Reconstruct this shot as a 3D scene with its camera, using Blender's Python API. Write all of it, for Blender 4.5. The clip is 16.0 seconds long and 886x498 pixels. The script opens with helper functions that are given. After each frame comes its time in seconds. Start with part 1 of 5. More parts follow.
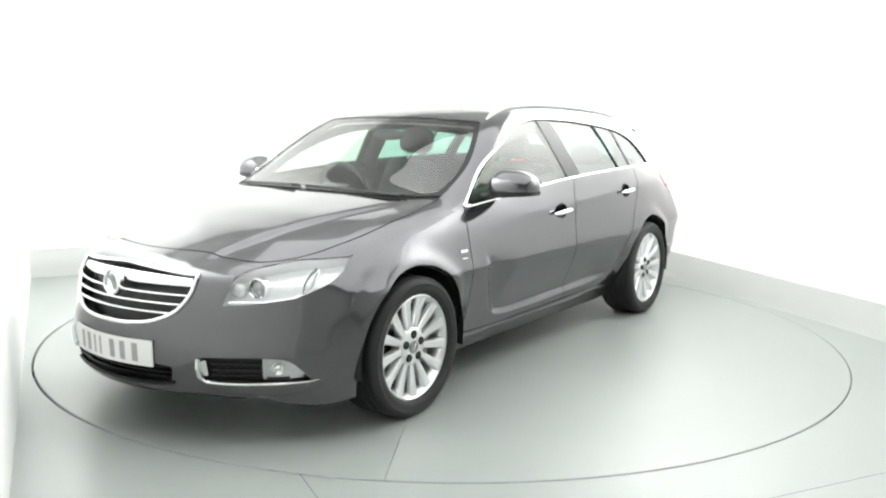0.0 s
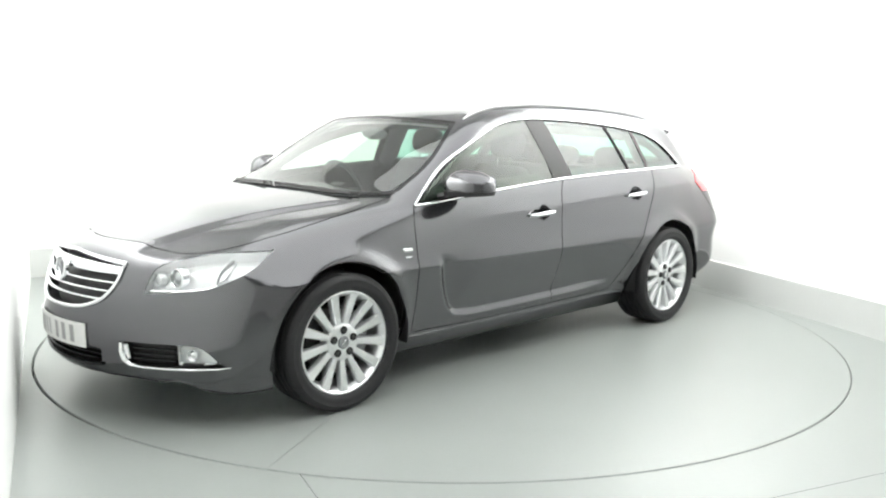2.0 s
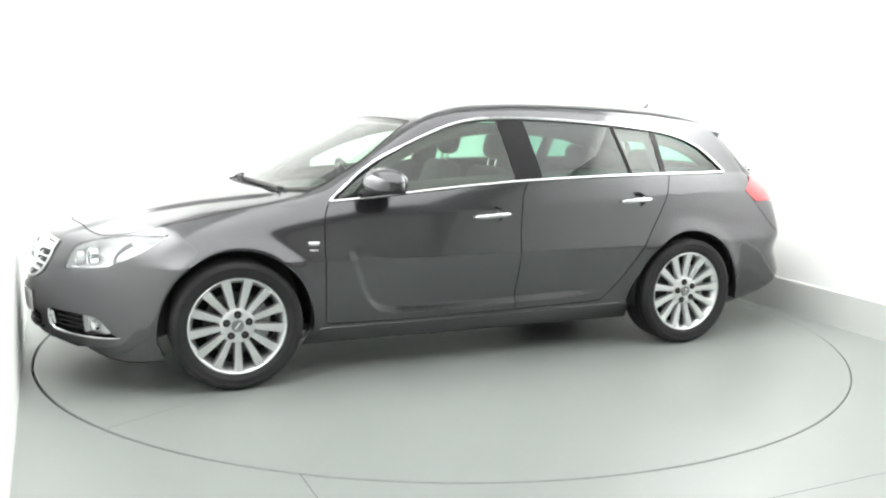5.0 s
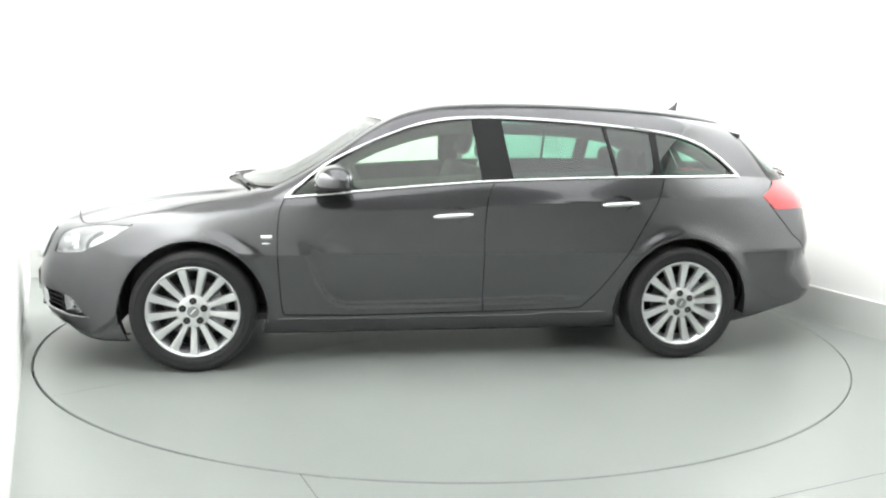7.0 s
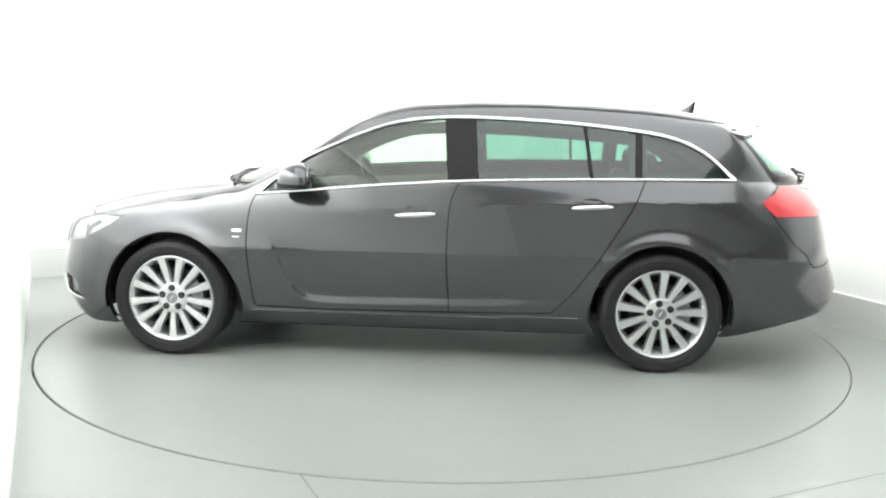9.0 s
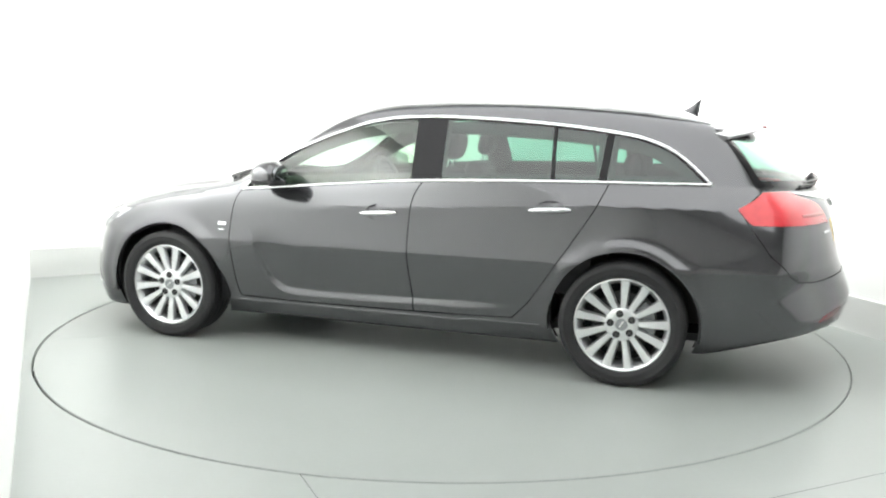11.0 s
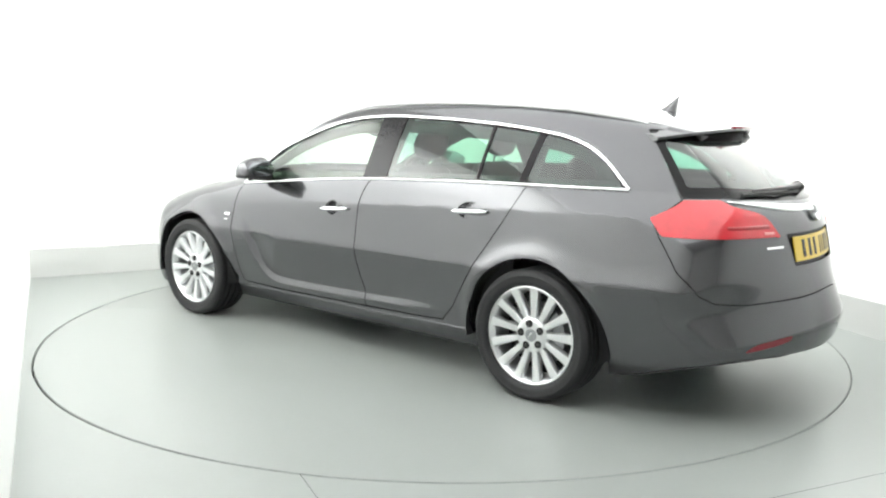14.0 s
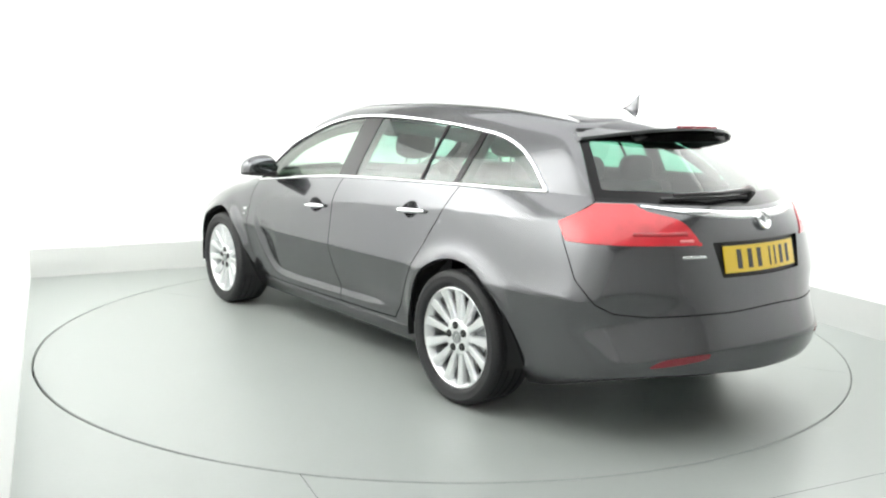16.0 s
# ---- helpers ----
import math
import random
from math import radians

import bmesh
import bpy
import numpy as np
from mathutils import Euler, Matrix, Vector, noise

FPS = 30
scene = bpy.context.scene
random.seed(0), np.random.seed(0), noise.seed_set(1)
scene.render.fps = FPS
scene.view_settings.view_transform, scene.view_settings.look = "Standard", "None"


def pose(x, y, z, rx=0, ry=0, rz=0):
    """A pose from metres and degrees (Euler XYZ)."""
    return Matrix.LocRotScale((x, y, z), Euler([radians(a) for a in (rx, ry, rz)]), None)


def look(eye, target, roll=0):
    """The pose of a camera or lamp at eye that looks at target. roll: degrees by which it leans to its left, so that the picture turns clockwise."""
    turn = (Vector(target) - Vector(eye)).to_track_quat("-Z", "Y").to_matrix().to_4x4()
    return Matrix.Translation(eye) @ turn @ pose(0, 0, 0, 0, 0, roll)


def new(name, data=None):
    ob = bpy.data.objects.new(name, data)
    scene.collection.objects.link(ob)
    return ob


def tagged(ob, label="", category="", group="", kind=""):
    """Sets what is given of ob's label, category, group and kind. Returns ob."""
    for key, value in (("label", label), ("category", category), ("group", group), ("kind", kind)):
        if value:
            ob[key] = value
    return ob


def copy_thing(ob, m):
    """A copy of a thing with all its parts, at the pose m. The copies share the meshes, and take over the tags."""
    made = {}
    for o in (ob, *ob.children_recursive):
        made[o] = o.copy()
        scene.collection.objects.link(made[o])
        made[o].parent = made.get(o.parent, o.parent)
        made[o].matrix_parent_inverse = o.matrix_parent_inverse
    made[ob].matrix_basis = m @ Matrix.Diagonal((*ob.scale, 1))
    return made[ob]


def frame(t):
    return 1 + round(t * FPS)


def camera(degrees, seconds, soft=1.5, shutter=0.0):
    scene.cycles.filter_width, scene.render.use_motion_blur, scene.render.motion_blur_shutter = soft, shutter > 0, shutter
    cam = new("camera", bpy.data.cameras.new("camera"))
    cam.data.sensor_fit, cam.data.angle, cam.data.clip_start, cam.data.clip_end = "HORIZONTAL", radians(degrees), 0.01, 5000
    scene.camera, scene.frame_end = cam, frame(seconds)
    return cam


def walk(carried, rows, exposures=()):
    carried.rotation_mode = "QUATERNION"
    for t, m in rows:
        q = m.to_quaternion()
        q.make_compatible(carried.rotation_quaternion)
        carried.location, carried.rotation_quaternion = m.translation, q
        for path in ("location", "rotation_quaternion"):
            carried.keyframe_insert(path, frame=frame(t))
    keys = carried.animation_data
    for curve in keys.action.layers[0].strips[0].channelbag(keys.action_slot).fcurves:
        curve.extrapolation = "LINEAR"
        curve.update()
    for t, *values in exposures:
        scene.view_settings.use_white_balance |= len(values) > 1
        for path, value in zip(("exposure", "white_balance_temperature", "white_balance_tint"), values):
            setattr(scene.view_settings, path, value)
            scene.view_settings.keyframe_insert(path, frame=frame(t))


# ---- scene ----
# The camera stands still; a turntable turns the car before it.
cam = camera(54.95, 16.0, soft=2.2)
CAMERA = look((0, -5.5095, 1.3743), (-0.0075, 0.0002, 0.5138), 0.98)
walk(cam, [(0, CAMERA), (16, CAMERA)])

# ---- light: a white booth with softboxes at its walls and an added overhead fill ----
scene.view_settings.exposure = -0.5
world = bpy.data.worlds.new("booth_world")
scene.world = world
world.use_nodes = True
world.node_tree.nodes["Background"].inputs[0].default_value = (1, 1, 1, 1)
world.node_tree.nodes["Background"].inputs[1].default_value = 0.05


def softbox(name, eye, target, sx, sy, watts, spread=180, color=(0.985, 1.0, 0.985)):
    data = bpy.data.lights.new(name, "AREA")
    data.shape, data.size, data.size_y, data.energy, data.color, data.spread = "RECTANGLE", sx, sy, watts, color, radians(spread)
    ob = new(name, data)
    ob.matrix_world = look(eye, target)
    return ob


# added fill overhead, out of view, that brightens the floor near the viewpoint
softbox("ceiling_softbox", (0.7, -1.9, 3.55), (0.7, -1.9, 0), 4.6, 5.0, 208)
softbox("back_softbox", (-0.2, 1.0, 3.15), (-1.15, 2.6, 2.4), 5.0, 0.9, 105)
softbox("side_softbox", (0.95, 0.80, 3.15), (2.63, 1.44, 2.45), 4.0, 0.9, 270, 120)
softbox("left_softbox", (-1.35, -0.10, 3.05), (-2.62, -0.70, 2.55), 3.8, 1.2, 225, 120)


# ---- materials ----
def mat(name, color, rough=0.5, metal=0.0, grain=0.0, scale=40.0, bump=0.0, coat=0.0, spots=0.0, spot_scale=3.0, rough_var=0.0):
    """A principled material with two scales of variation in colour, roughness and relief."""
    m = bpy.data.materials.new(name)
    m.use_nodes = True
    nt = m.node_tree
    b = nt.nodes["Principled BSDF"]
    b.inputs["Base Color"].default_value = (*color, 1)
    b.inputs["Roughness"].default_value = rough
    b.inputs["Metallic"].default_value = metal
    b.inputs["Coat Weight"].default_value = coat
    b.inputs["Coat Roughness"].default_value = 0.03
    m["base"] = b.name
    tc = nt.nodes.new("ShaderNodeTexCoord")
    if grain or spots:
        n1 = nt.nodes.new("ShaderNodeTexNoise")
        n1.inputs["Scale"].default_value, n1.inputs["Detail"].default_value = scale, 6
        n2 = nt.nodes.new("ShaderNodeTexNoise")
        n2.inputs["Scale"].default_value, n2.inputs["Detail"].default_value = spot_scale, 4
        for n in (n1, n2):
            nt.links.new(tc.outputs["Object"], n.inputs["Vector"])
        fac = nt.nodes.new("ShaderNodeMath")
        fac.operation = "MULTIPLY_ADD"
        nt.links.new(n1.outputs[0], fac.inputs[0])
        fac.inputs[1].default_value = 2 * grain
        add = nt.nodes.new("ShaderNodeMath")
        add.operation = "MULTIPLY_ADD"
        nt.links.new(n2.outputs[0], add.inputs[0])
        add.inputs[1].default_value, add.inputs[2].default_value = 2 * spots, 1 - grain - spots
        nt.links.new(add.outputs[0], fac.inputs[2])
        mul = nt.nodes.new("ShaderNodeVectorMath")
        mul.operation = "SCALE"
        mul.inputs[0].default_value = color
        nt.links.new(fac.outputs[0], mul.inputs["Scale"])
        nt.links.new(mul.outputs[0], b.inputs["Base Color"])
        if rough_var:
            rv = nt.nodes.new("ShaderNodeMath")
            rv.operation = "MULTIPLY_ADD"
            nt.links.new(n2.outputs[0], rv.inputs[0])
            rv.inputs[1].default_value, rv.inputs[2].default_value = 2 * rough_var, rough - rough_var
            nt.links.new(rv.outputs[0], b.inputs["Roughness"])
        if bump:
            bp = nt.nodes.new("ShaderNodeBump")
            bp.inputs["Strength"].default_value, bp.inputs["Distance"].default_value = bump, 0.002
            nt.links.new(n1.outputs[0], bp.inputs["Height"])
            nt.links.new(bp.outputs[0], b.inputs["Normal"])
    return m


def glass_mat(name, tint, rough=0.0, gloss=1.5):
    """Thin sheet glass: what passes is tinted, what glances off is mirrored."""
    m = bpy.data.materials.new(name)
    m.use_nodes = True
    nt = m.node_tree
    nt.nodes.remove(nt.nodes["Principled BSDF"])
    tr = nt.nodes.new("ShaderNodeBsdfTransparent")
    tr.inputs[0].default_value = (*tint, 1)
    gl = nt.nodes.new("ShaderNodeBsdfGlossy")
    gl.inputs["Roughness"].default_value = rough
    lw = nt.nodes.new("ShaderNodeLayerWeight")
    lw.inputs["Blend"].default_value = 0.5
    pw = nt.nodes.new("ShaderNodeMath")
    pw.operation, pw.inputs[1].default_value = "POWER", 5.0
    nt.links.new(lw.outputs["Facing"], pw.inputs[0])
    fr = nt.nodes.new("ShaderNodeMath")
    fr.operation, fr.inputs[1].default_value, fr.inputs[2].default_value = "MULTIPLY_ADD", 1 - 0.05 * gloss, 0.05 * gloss
    nt.links.new(pw.outputs[0], fr.inputs[0])
    mx = nt.nodes.new("ShaderNodeMixShader")
    nt.links.new(fr.outputs[0], mx.inputs[0])
    nt.links.new(tr.outputs[0], mx.inputs[1])
    nt.links.new(gl.outputs[0], mx.inputs[2])
    nt.links.new(mx.outputs[0], nt.nodes["Material Output"].inputs[0])
    return m


PAINT = mat("grey_metallic_paint", (0.112, 0.112, 0.119), 0.17, 0.88, grain=0.10, scale=900, spots=0.03, spot_scale=2, coat=1.0)
PAINT.node_tree.nodes["Principled BSDF"].inputs["Coat IOR"].default_value = 1.5
PAINT.node_tree.nodes["Principled BSDF"].inputs["Coat Roughness"].default_value = 0.015
PAINT.node_tree.nodes["Principled BSDF"].inputs["Specular Tint"].default_value = (0.28, 0.28, 0.29, 1)
CHROME = mat("chrome", (0.86, 0.87, 0.88), 0.12, 1.0, grain=0.02, scale=200)
ALLOY = mat("silver_alloy", (0.78, 0.79, 0.80), 0.30, 0.85, grain=0.04, scale=300, coat=0.4, spots=0.04)
DARK_ALLOY = mat("brake_grey_metal", (0.10, 0.10, 0.10), 0.45, 0.8, grain=0.1, scale=120)
RUBBER = mat("tyre_rubber", (0.015, 0.015, 0.0165), 0.66, 0.0, grain=0.2, scale=90, bump=0.3, spots=0.15, spot_scale=8)
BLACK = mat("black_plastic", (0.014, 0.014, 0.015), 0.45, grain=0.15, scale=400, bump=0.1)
GLOSS_BLACK = mat("gloss_black_trim", (0.010, 0.010, 0.011), 0.20, grain=0.1, scale=60)
GLOSS_BLACK.node_tree.nodes["Principled BSDF"].inputs["Specular IOR Level"].default_value = 0.2
SATIN = mat("satin_silver_rail", (0.80, 0.80, 0.81), 0.5, 0.0, grain=0.04, scale=200)
SHELL = mat("dark_inner_metal", (0.012, 0.012, 0.013), 0.8, grain=0.1, scale=60)
GLASS = glass_mat("green_tinted_window_glass", (0.68, 0.84, 0.70), gloss=1.8)
SCREEN_GLASS = glass_mat("windscreen_glass", (0.70, 0.79, 0.755), gloss=2.4)
PRIVACY_GLASS = glass_mat("dark_tinted_window_glass", (0.30, 0.54, 0.45), gloss=2.0)
WALL = mat("white_booth_wall", (0.90, 0.905, 0.89), 0.7, grain=0.01, scale=60, spots=0.015, spot_scale=1.5, bump=0.05)
# unseen ceiling: its lack of light is put into the grey, for darker reflections
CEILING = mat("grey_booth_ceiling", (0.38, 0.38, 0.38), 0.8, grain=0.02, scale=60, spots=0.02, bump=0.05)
# stands in for the unlit side behind the viewpoint, dimness put into the colour
DIM_FRONT = mat("grey_booth_front", (0.55, 0.55, 0.545), 0.8, grain=0.03, scale=50, spots=0.05, bump=0.05)
PLINTH = mat("pale_grey_skirting", (0.60, 0.61, 0.595), 0.55, grain=0.02, scale=50, spots=0.03, bump=0.05)
FLOOR = mat("pale_grey_floor_paint", (0.30, 0.322, 0.308), 0.36, grain=0.03, scale=45, spots=0.05, spot_scale=1.3, bump=0.04, rough_var=0.03)
PLATFORM = mat("pale_grey_platform_paint", (0.30, 0.322, 0.308), 0.34, grain=0.03, scale=50, spots=0.06, spot_scale=1.6, bump=0.04, rough_var=0.03)
GAP = mat("dark_gap", (0.03, 0.03, 0.03), 0.9, grain=0.1, scale=30)


# ---- building helpers ----
def link_mesh(name, verts, faces, material, parent=None, label="", smooth=True):
    me = bpy.data.meshes.new(name)
    me.from_pydata([tuple(v) for v in verts], [], faces)
    me.materials.append(material)
    if smooth:
        me.polygons.foreach_set("use_smooth", [True] * len(me.polygons))
    me.update()
    ob = new(name, me)
    ob.parent = parent
    if label:
        tagged(ob, label)
    return ob


def part(name, bm, material, parent=None, label="", sharp=35):
    """Links a bmesh as one mesh object, smooth but for edges sharper than the angle."""
    bmesh.ops.recalc_face_normals(bm, faces=bm.faces)
    for f in bm.faces:
        f.smooth = True
    for e in bm.edges:
        if len(e.link_faces) == 2 and e.calc_face_angle(0) > radians(sharp):
            e.smooth = False
    me = bpy.data.meshes.new(name)
    bm.to_mesh(me)
    bm.free()
    me.materials.append(material)
    ob = new(name, me)
    ob.parent = parent
    if label:
        tagged(ob, label)
    return ob


def box_bm(x0, x1, y0, y1, z0, z1, bevel=0.0, seg=2):
    bm = bmesh.new()
    bmesh.ops.create_cube(bm, size=1)
    for v in bm.verts:
        v.co = Vector(((x0 + x1) / 2 + v.co.x * (x1 - x0), (y0 + y1) / 2 + v.co.y * (y1 - y0), (z0 + z1) / 2 + v.co.z * (z1 - z0)))
    if bevel:
        bmesh.ops.bevel(bm, geom=bm.edges[:], offset=bevel, segments=seg, affect="EDGES", profile=0.5)
    return bm


def lathe_bm(profile, n=64, axis="Y", center=(0, 0, 0), closed=False):
    """Turns (radius, along) pairs round an axis."""
    bm = bmesh.new()
    rings = []
    for r, a in profile:
        ring = []
        for i in range(n):
            t = 2 * math.pi * i / n
            c, s = r * math.cos(t), r * math.sin(t)
            p = {"X": (a, c, s), "Y": (c, a, s), "Z": (c, s, a)}[axis]
            ring.append(bm.verts.new(Vector(p) + Vector(center)))
        rings.append(ring)
    m = len(rings)
    for k in range(m if closed else m - 1):
        a, b = rings[k], rings[(k + 1) % m]
        for i in range(n):
            bm.faces.new((a[i], a[(i + 1) % n], b[(i + 1) % n], b[i]))
    return bm


def sweep_bm(points, radius_a, radius_b=None, normals=None, n=8, closed=False, taper=None):
    """A bar of elliptic section along points; radius_b lies along normals."""
    radius_b = radius_b or radius_a
    pts = [Vector(p) for p in points]
    bm = bmesh.new()
    rings = []
    for i, p in enumerate(pts):
        a = pts[i - 1] if (i or closed) else p
        b = pts[(i + 1) % len(pts)] if (i < len(pts) - 1 or closed) else p
        t = (b - a).normalized()
        up = Vector(normals[i]) if normals is not None else Vector((0, 0, 1))
        side = t.cross(up)
        side = side.normalized() if side.length > 1e-6 else Vector((1, 0, 0))
        up = side.cross(t).normalized()
        k = taper[i] if taper else 1.0
        rings.append([bm.verts.new(p + k * (side * radius_a * math.cos(w) + up * radius_b * math.sin(w))) for w in (2 * math.pi * j / n for j in range(n))])
    m = len(rings)
    for k in range(m if closed else m - 1):
        a, b = rings[k], rings[(k + 1) % m]
        for i in range(n):
            bm.faces.new((a[i], a[(i + 1) % n], b[(i + 1) % n], b[i]))
    if not closed:
        bm.faces.new(rings[0])
        bm.faces.new(rings[-1])
    return bm


def join_bm(*bms):
    out = bms[0]
    for b in bms[1:]:
        me = bpy.data.meshes.new("joined")
        b.to_mesh(me)
        b.free()
        out.from_mesh(me)
        bpy.data.meshes.remove(me)
    return out


# ---- the booth ----
LEFT_BACK, BACK_RIGHT = Vector((-3.405, 1.381, 0)), Vector((1.255, 3.92, 0))
RIGHT_FRONT, LEFT_FRONT = Vector((5.05, -6.0, 0)), Vector((0.112, -6.2, 0))
HEIGHT = 3.7


def wall(name, a, b, label, t=0.12, z1=HEIGHT, material=WALL):
    """An upright wall whose inner face stands on the line from a to b; the room lies to the right of it."""
    d = (b - a).normalized()
    out = Vector((-d.y, d.x, 0)) * t
    c = [a, b, b + out, a + out]
    vs = [(*p.xy, z) for z in (-0.1, z1) for p in c]
    ob = link_mesh(name, vs, [(0, 1, 2, 3), (7, 6, 5, 4), (0, 4, 5, 1), (1, 5, 6, 2), (2, 6, 7, 3), (3, 7, 4, 0)], material, smooth=False)
    return tagged(ob, label, "wall", kind="structure")


def skirting(name, a, b, label, h=0.24, t=0.02):
    d = (b - a).normalized()
    inn = Vector((d.y, -d.x, 0)) * t
    vs = []
    for p in (a, b):
        for off, z in ((0, 0), (0, h), (0.8, h - 0.002), (1.0, h - 0.006), (1.02, 0.05), (1.04, 0.02), (1.06, 0.006), (1.08, 0.0)):
            vs.append((p + inn * off + Vector((0, 0, z))).to_tuple())
    n = 8
    fs = [(i, i + 1, i + n + 1, i + n) for i in range(n - 1)] + [tuple(range(n)), tuple(range(2 * n - 1, n - 1, -1))]
    ob = link_mesh(name, vs, fs, PLINTH, smooth=False)
    return tagged(ob, label, "skirting", kind="structure")


wall("wall_back", LEFT_BACK, BACK_RIGHT, "plain bright white booth wall behind the turntable")
wall("wall_right", BACK_RIGHT, RIGHT_FRONT, "plain bright white booth side wall")
# added out of view; its grey keeps the car's flank dark when side-on
wall("wall_front", RIGHT_FRONT, LEFT_FRONT, "added unseen wall behind the viewpoint, greyed to dim reflections", material=DIM_FRONT)
wall("wall_left", LEFT_FRONT, LEFT_BACK, "plain bright white booth wall meeting the grey floor")
skirting("baseboard_back", LEFT_BACK, BACK_RIGHT, "pale grey painted skirting along the white wall")
skirting("baseboard_right", BACK_RIGHT, RIGHT_FRONT, "pale grey painted skirting along the side wall")
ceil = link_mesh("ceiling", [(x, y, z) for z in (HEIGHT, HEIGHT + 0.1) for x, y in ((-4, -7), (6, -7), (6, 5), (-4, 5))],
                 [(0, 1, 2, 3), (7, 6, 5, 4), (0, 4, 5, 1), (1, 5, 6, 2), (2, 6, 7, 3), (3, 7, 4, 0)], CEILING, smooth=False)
tagged(ceil, "unseen booth ceiling, its dimness put into the grey", "ceiling", kind="structure")

RADIUS, RIM = 2.4520, 2.4588


def ring_faces(rings, n):
    return [(k * n + i, k * n + (i + 1) % n, (k + 1) * n + (i + 1) % n, (k + 1) * n + i) for k in range(rings - 1) for i in range(n)]


def build_floor():
    """Floor sheet with a round pit for the turntable."""
    n = 192
    vs = []
    for r, z in ((RIM, -0.06), (RIM, -0.003), (RIM + 0.003, 0.0), (3.2, 0.0), (9.0, 0.0)):
        vs += [(r * math.cos(2 * math.pi * i / n) - 0.0035, r * math.sin(2 * math.pi * i / n) - 0.002, z) for i in range(n)]
    floor = link_mesh("floor", vs, ring_faces(5, n), FLOOR, smooth=False)
    tagged(floor, "pale grey painted floor round the turntable", "floor", kind="structure")
    pit = link_mesh("floor_pit", [(r * math.cos(2 * math.pi * i / n), r * math.sin(2 * math.pi * i / n), -0.06) for r in (0.01, RIM + 0.01) for i in range(n)], ring_faces(2, n), GAP, smooth=False)
    tagged(pit, "dark pit under the turntable edge", "pit", kind="structure")

    def seam(a, b, w=0.0025):
        a, b = Vector(a), Vector(b)
        s = Vector((-(b - a).y, (b - a).x)).normalized() * w / 2
        return [(*(a + s), 0.0008), (*(a - s), 0.0008), (*(b - s), 0.0008), (*(b + s), 0.0008)]
    for a, b in (((1.0, -2.64), (2.6, -1.91)), ((-0.54, -2.402), (-0.44, -2.61))):
        ob = link_mesh("floor_seam", seam(a, b), [(0, 1, 2, 3)], GAP, smooth=False)
        tagged(ob, "thin dark joint in the grey floor", "floor joint", kind="structure")


build_floor()


def build_turntable():
    """Two half discs that meet at a fine seam, on a hub."""
    table = new("turntable")
    tagged(table, "round pale grey painted car turntable set flush in floor", "turntable")
    for k in (0, 1):
        n = 120
        a0, a1 = math.pi * k + 0.0004, math.pi * (k + 1) - 0.0004
        arc = [a0 + (a1 - a0) * i / n for i in range(n + 1)]
        vs = []
        for r, z in ((RADIUS, -0.045), (RADIUS, -0.004), (RADIUS - 0.004, 0.0)):
            vs += [(r * math.cos(a), r * math.sin(a), z) for a in arc]
        m = n + 1
        fs = [(q * m + i, q * m + i + 1, (q + 1) * m + i + 1, (q + 1) * m + i) for q in (0, 1) for i in range(n)]
        fs.append(tuple(range(2 * m, 3 * m)))
        fs.append(tuple(range(m - 1, -1, -1)))
        fs.append((0, m, 2 * m, 3 * m - 1, 2 * m - 1, m - 1))
        link_mesh("half_disc", vs, fs, PLATFORM, table, smooth=False)
    return table


turntable = build_turntable()


# ---- the car: a smooth master surface, cut into panels ----
def curve(knots, soft=0.05):
    """A smoothed one-dimensional curve through knots."""
    k = np.array(sorted(knots), float)
    x = np.linspace(-4, 4, 3201)
    y = np.interp(x, k[:, 0], k[:, 1])
    lo, hi = (k[1, 1] - k[0, 1]) / (k[1, 0] - k[0, 0]), (k[-1, 1] - k[-2, 1]) / (k[-1, 0] - k[-2, 0])
    y = np.where(x < k[0, 0], k[0, 1] + (x - k[0, 0]) * lo, y)
    y = np.where(x > k[-1, 0], k[-1, 1] + (x - k[-1, 0]) * hi, y)
    w = np.arange(-160, 161) * 0.0025
    g = np.exp(-0.5 * (w / soft) ** 2)
    g /= g.sum()
    y2 = np.convolve(y, g, "same")
    y2[:200], y2[-200:] = y[:200], y[-200:]
    return lambda v: np.interp(v, x, y2)


TOP = curve([(2.45, 0.60), (2.30, 0.715), (2.20, 0.755), (2.056, 0.808), (1.868, 0.868), (1.607, 0.928), (1.311, 0.972), (1.17, 0.993), (1.08, 1.02),
             (0.81, 1.155), (0.533, 1.305), (0.361, 1.388), (0.19, 1.434), (0.02, 1.460), (-0.32, 1.480), (-0.66, 1.482), (-1.0, 1.473), (-1.34, 1.452),
             (-1.68, 1.415), (-2.0, 1.362), (-2.4, 1.29)], 0.05)
NOSE = curve([(0.10, 2.25), (0.18, 2.30), (0.30, 2.343), (0.42, 2.356), (0.44, 2.356), (0.49, 2.338), (0.53, 2.332), (0.62, 2.315), (0.70, 2.285), (0.80, 2.22), (1.0, 2.08)], 0.03)
TAIL = curve([(0.10, -2.34), (0.20, -2.45), (0.28, -2.498), (0.36, -2.512), (0.425, -2.530), (0.445, -2.540), (0.465, -2.530), (0.565, -2.492), (0.60, -2.475), (0.66, -2.455), (0.80, -2.425), (0.92, -2.395), (1.0, -2.35),
              (1.15, -2.165), (1.31, -1.965), (1.5, -1.70)], 0.02)
WIDE = curve([(2.6, 0.74), (2.3, 0.80), (2.0, 0.865), (1.7, 0.905), (1.37, 0.915), (0.8, 0.915), (0.0, 0.918), (-0.8, 0.918), (-1.37, 0.915), (-1.8, 0.895), (-2.2, 0.85), (-2.6, 0.78)], 0.12)
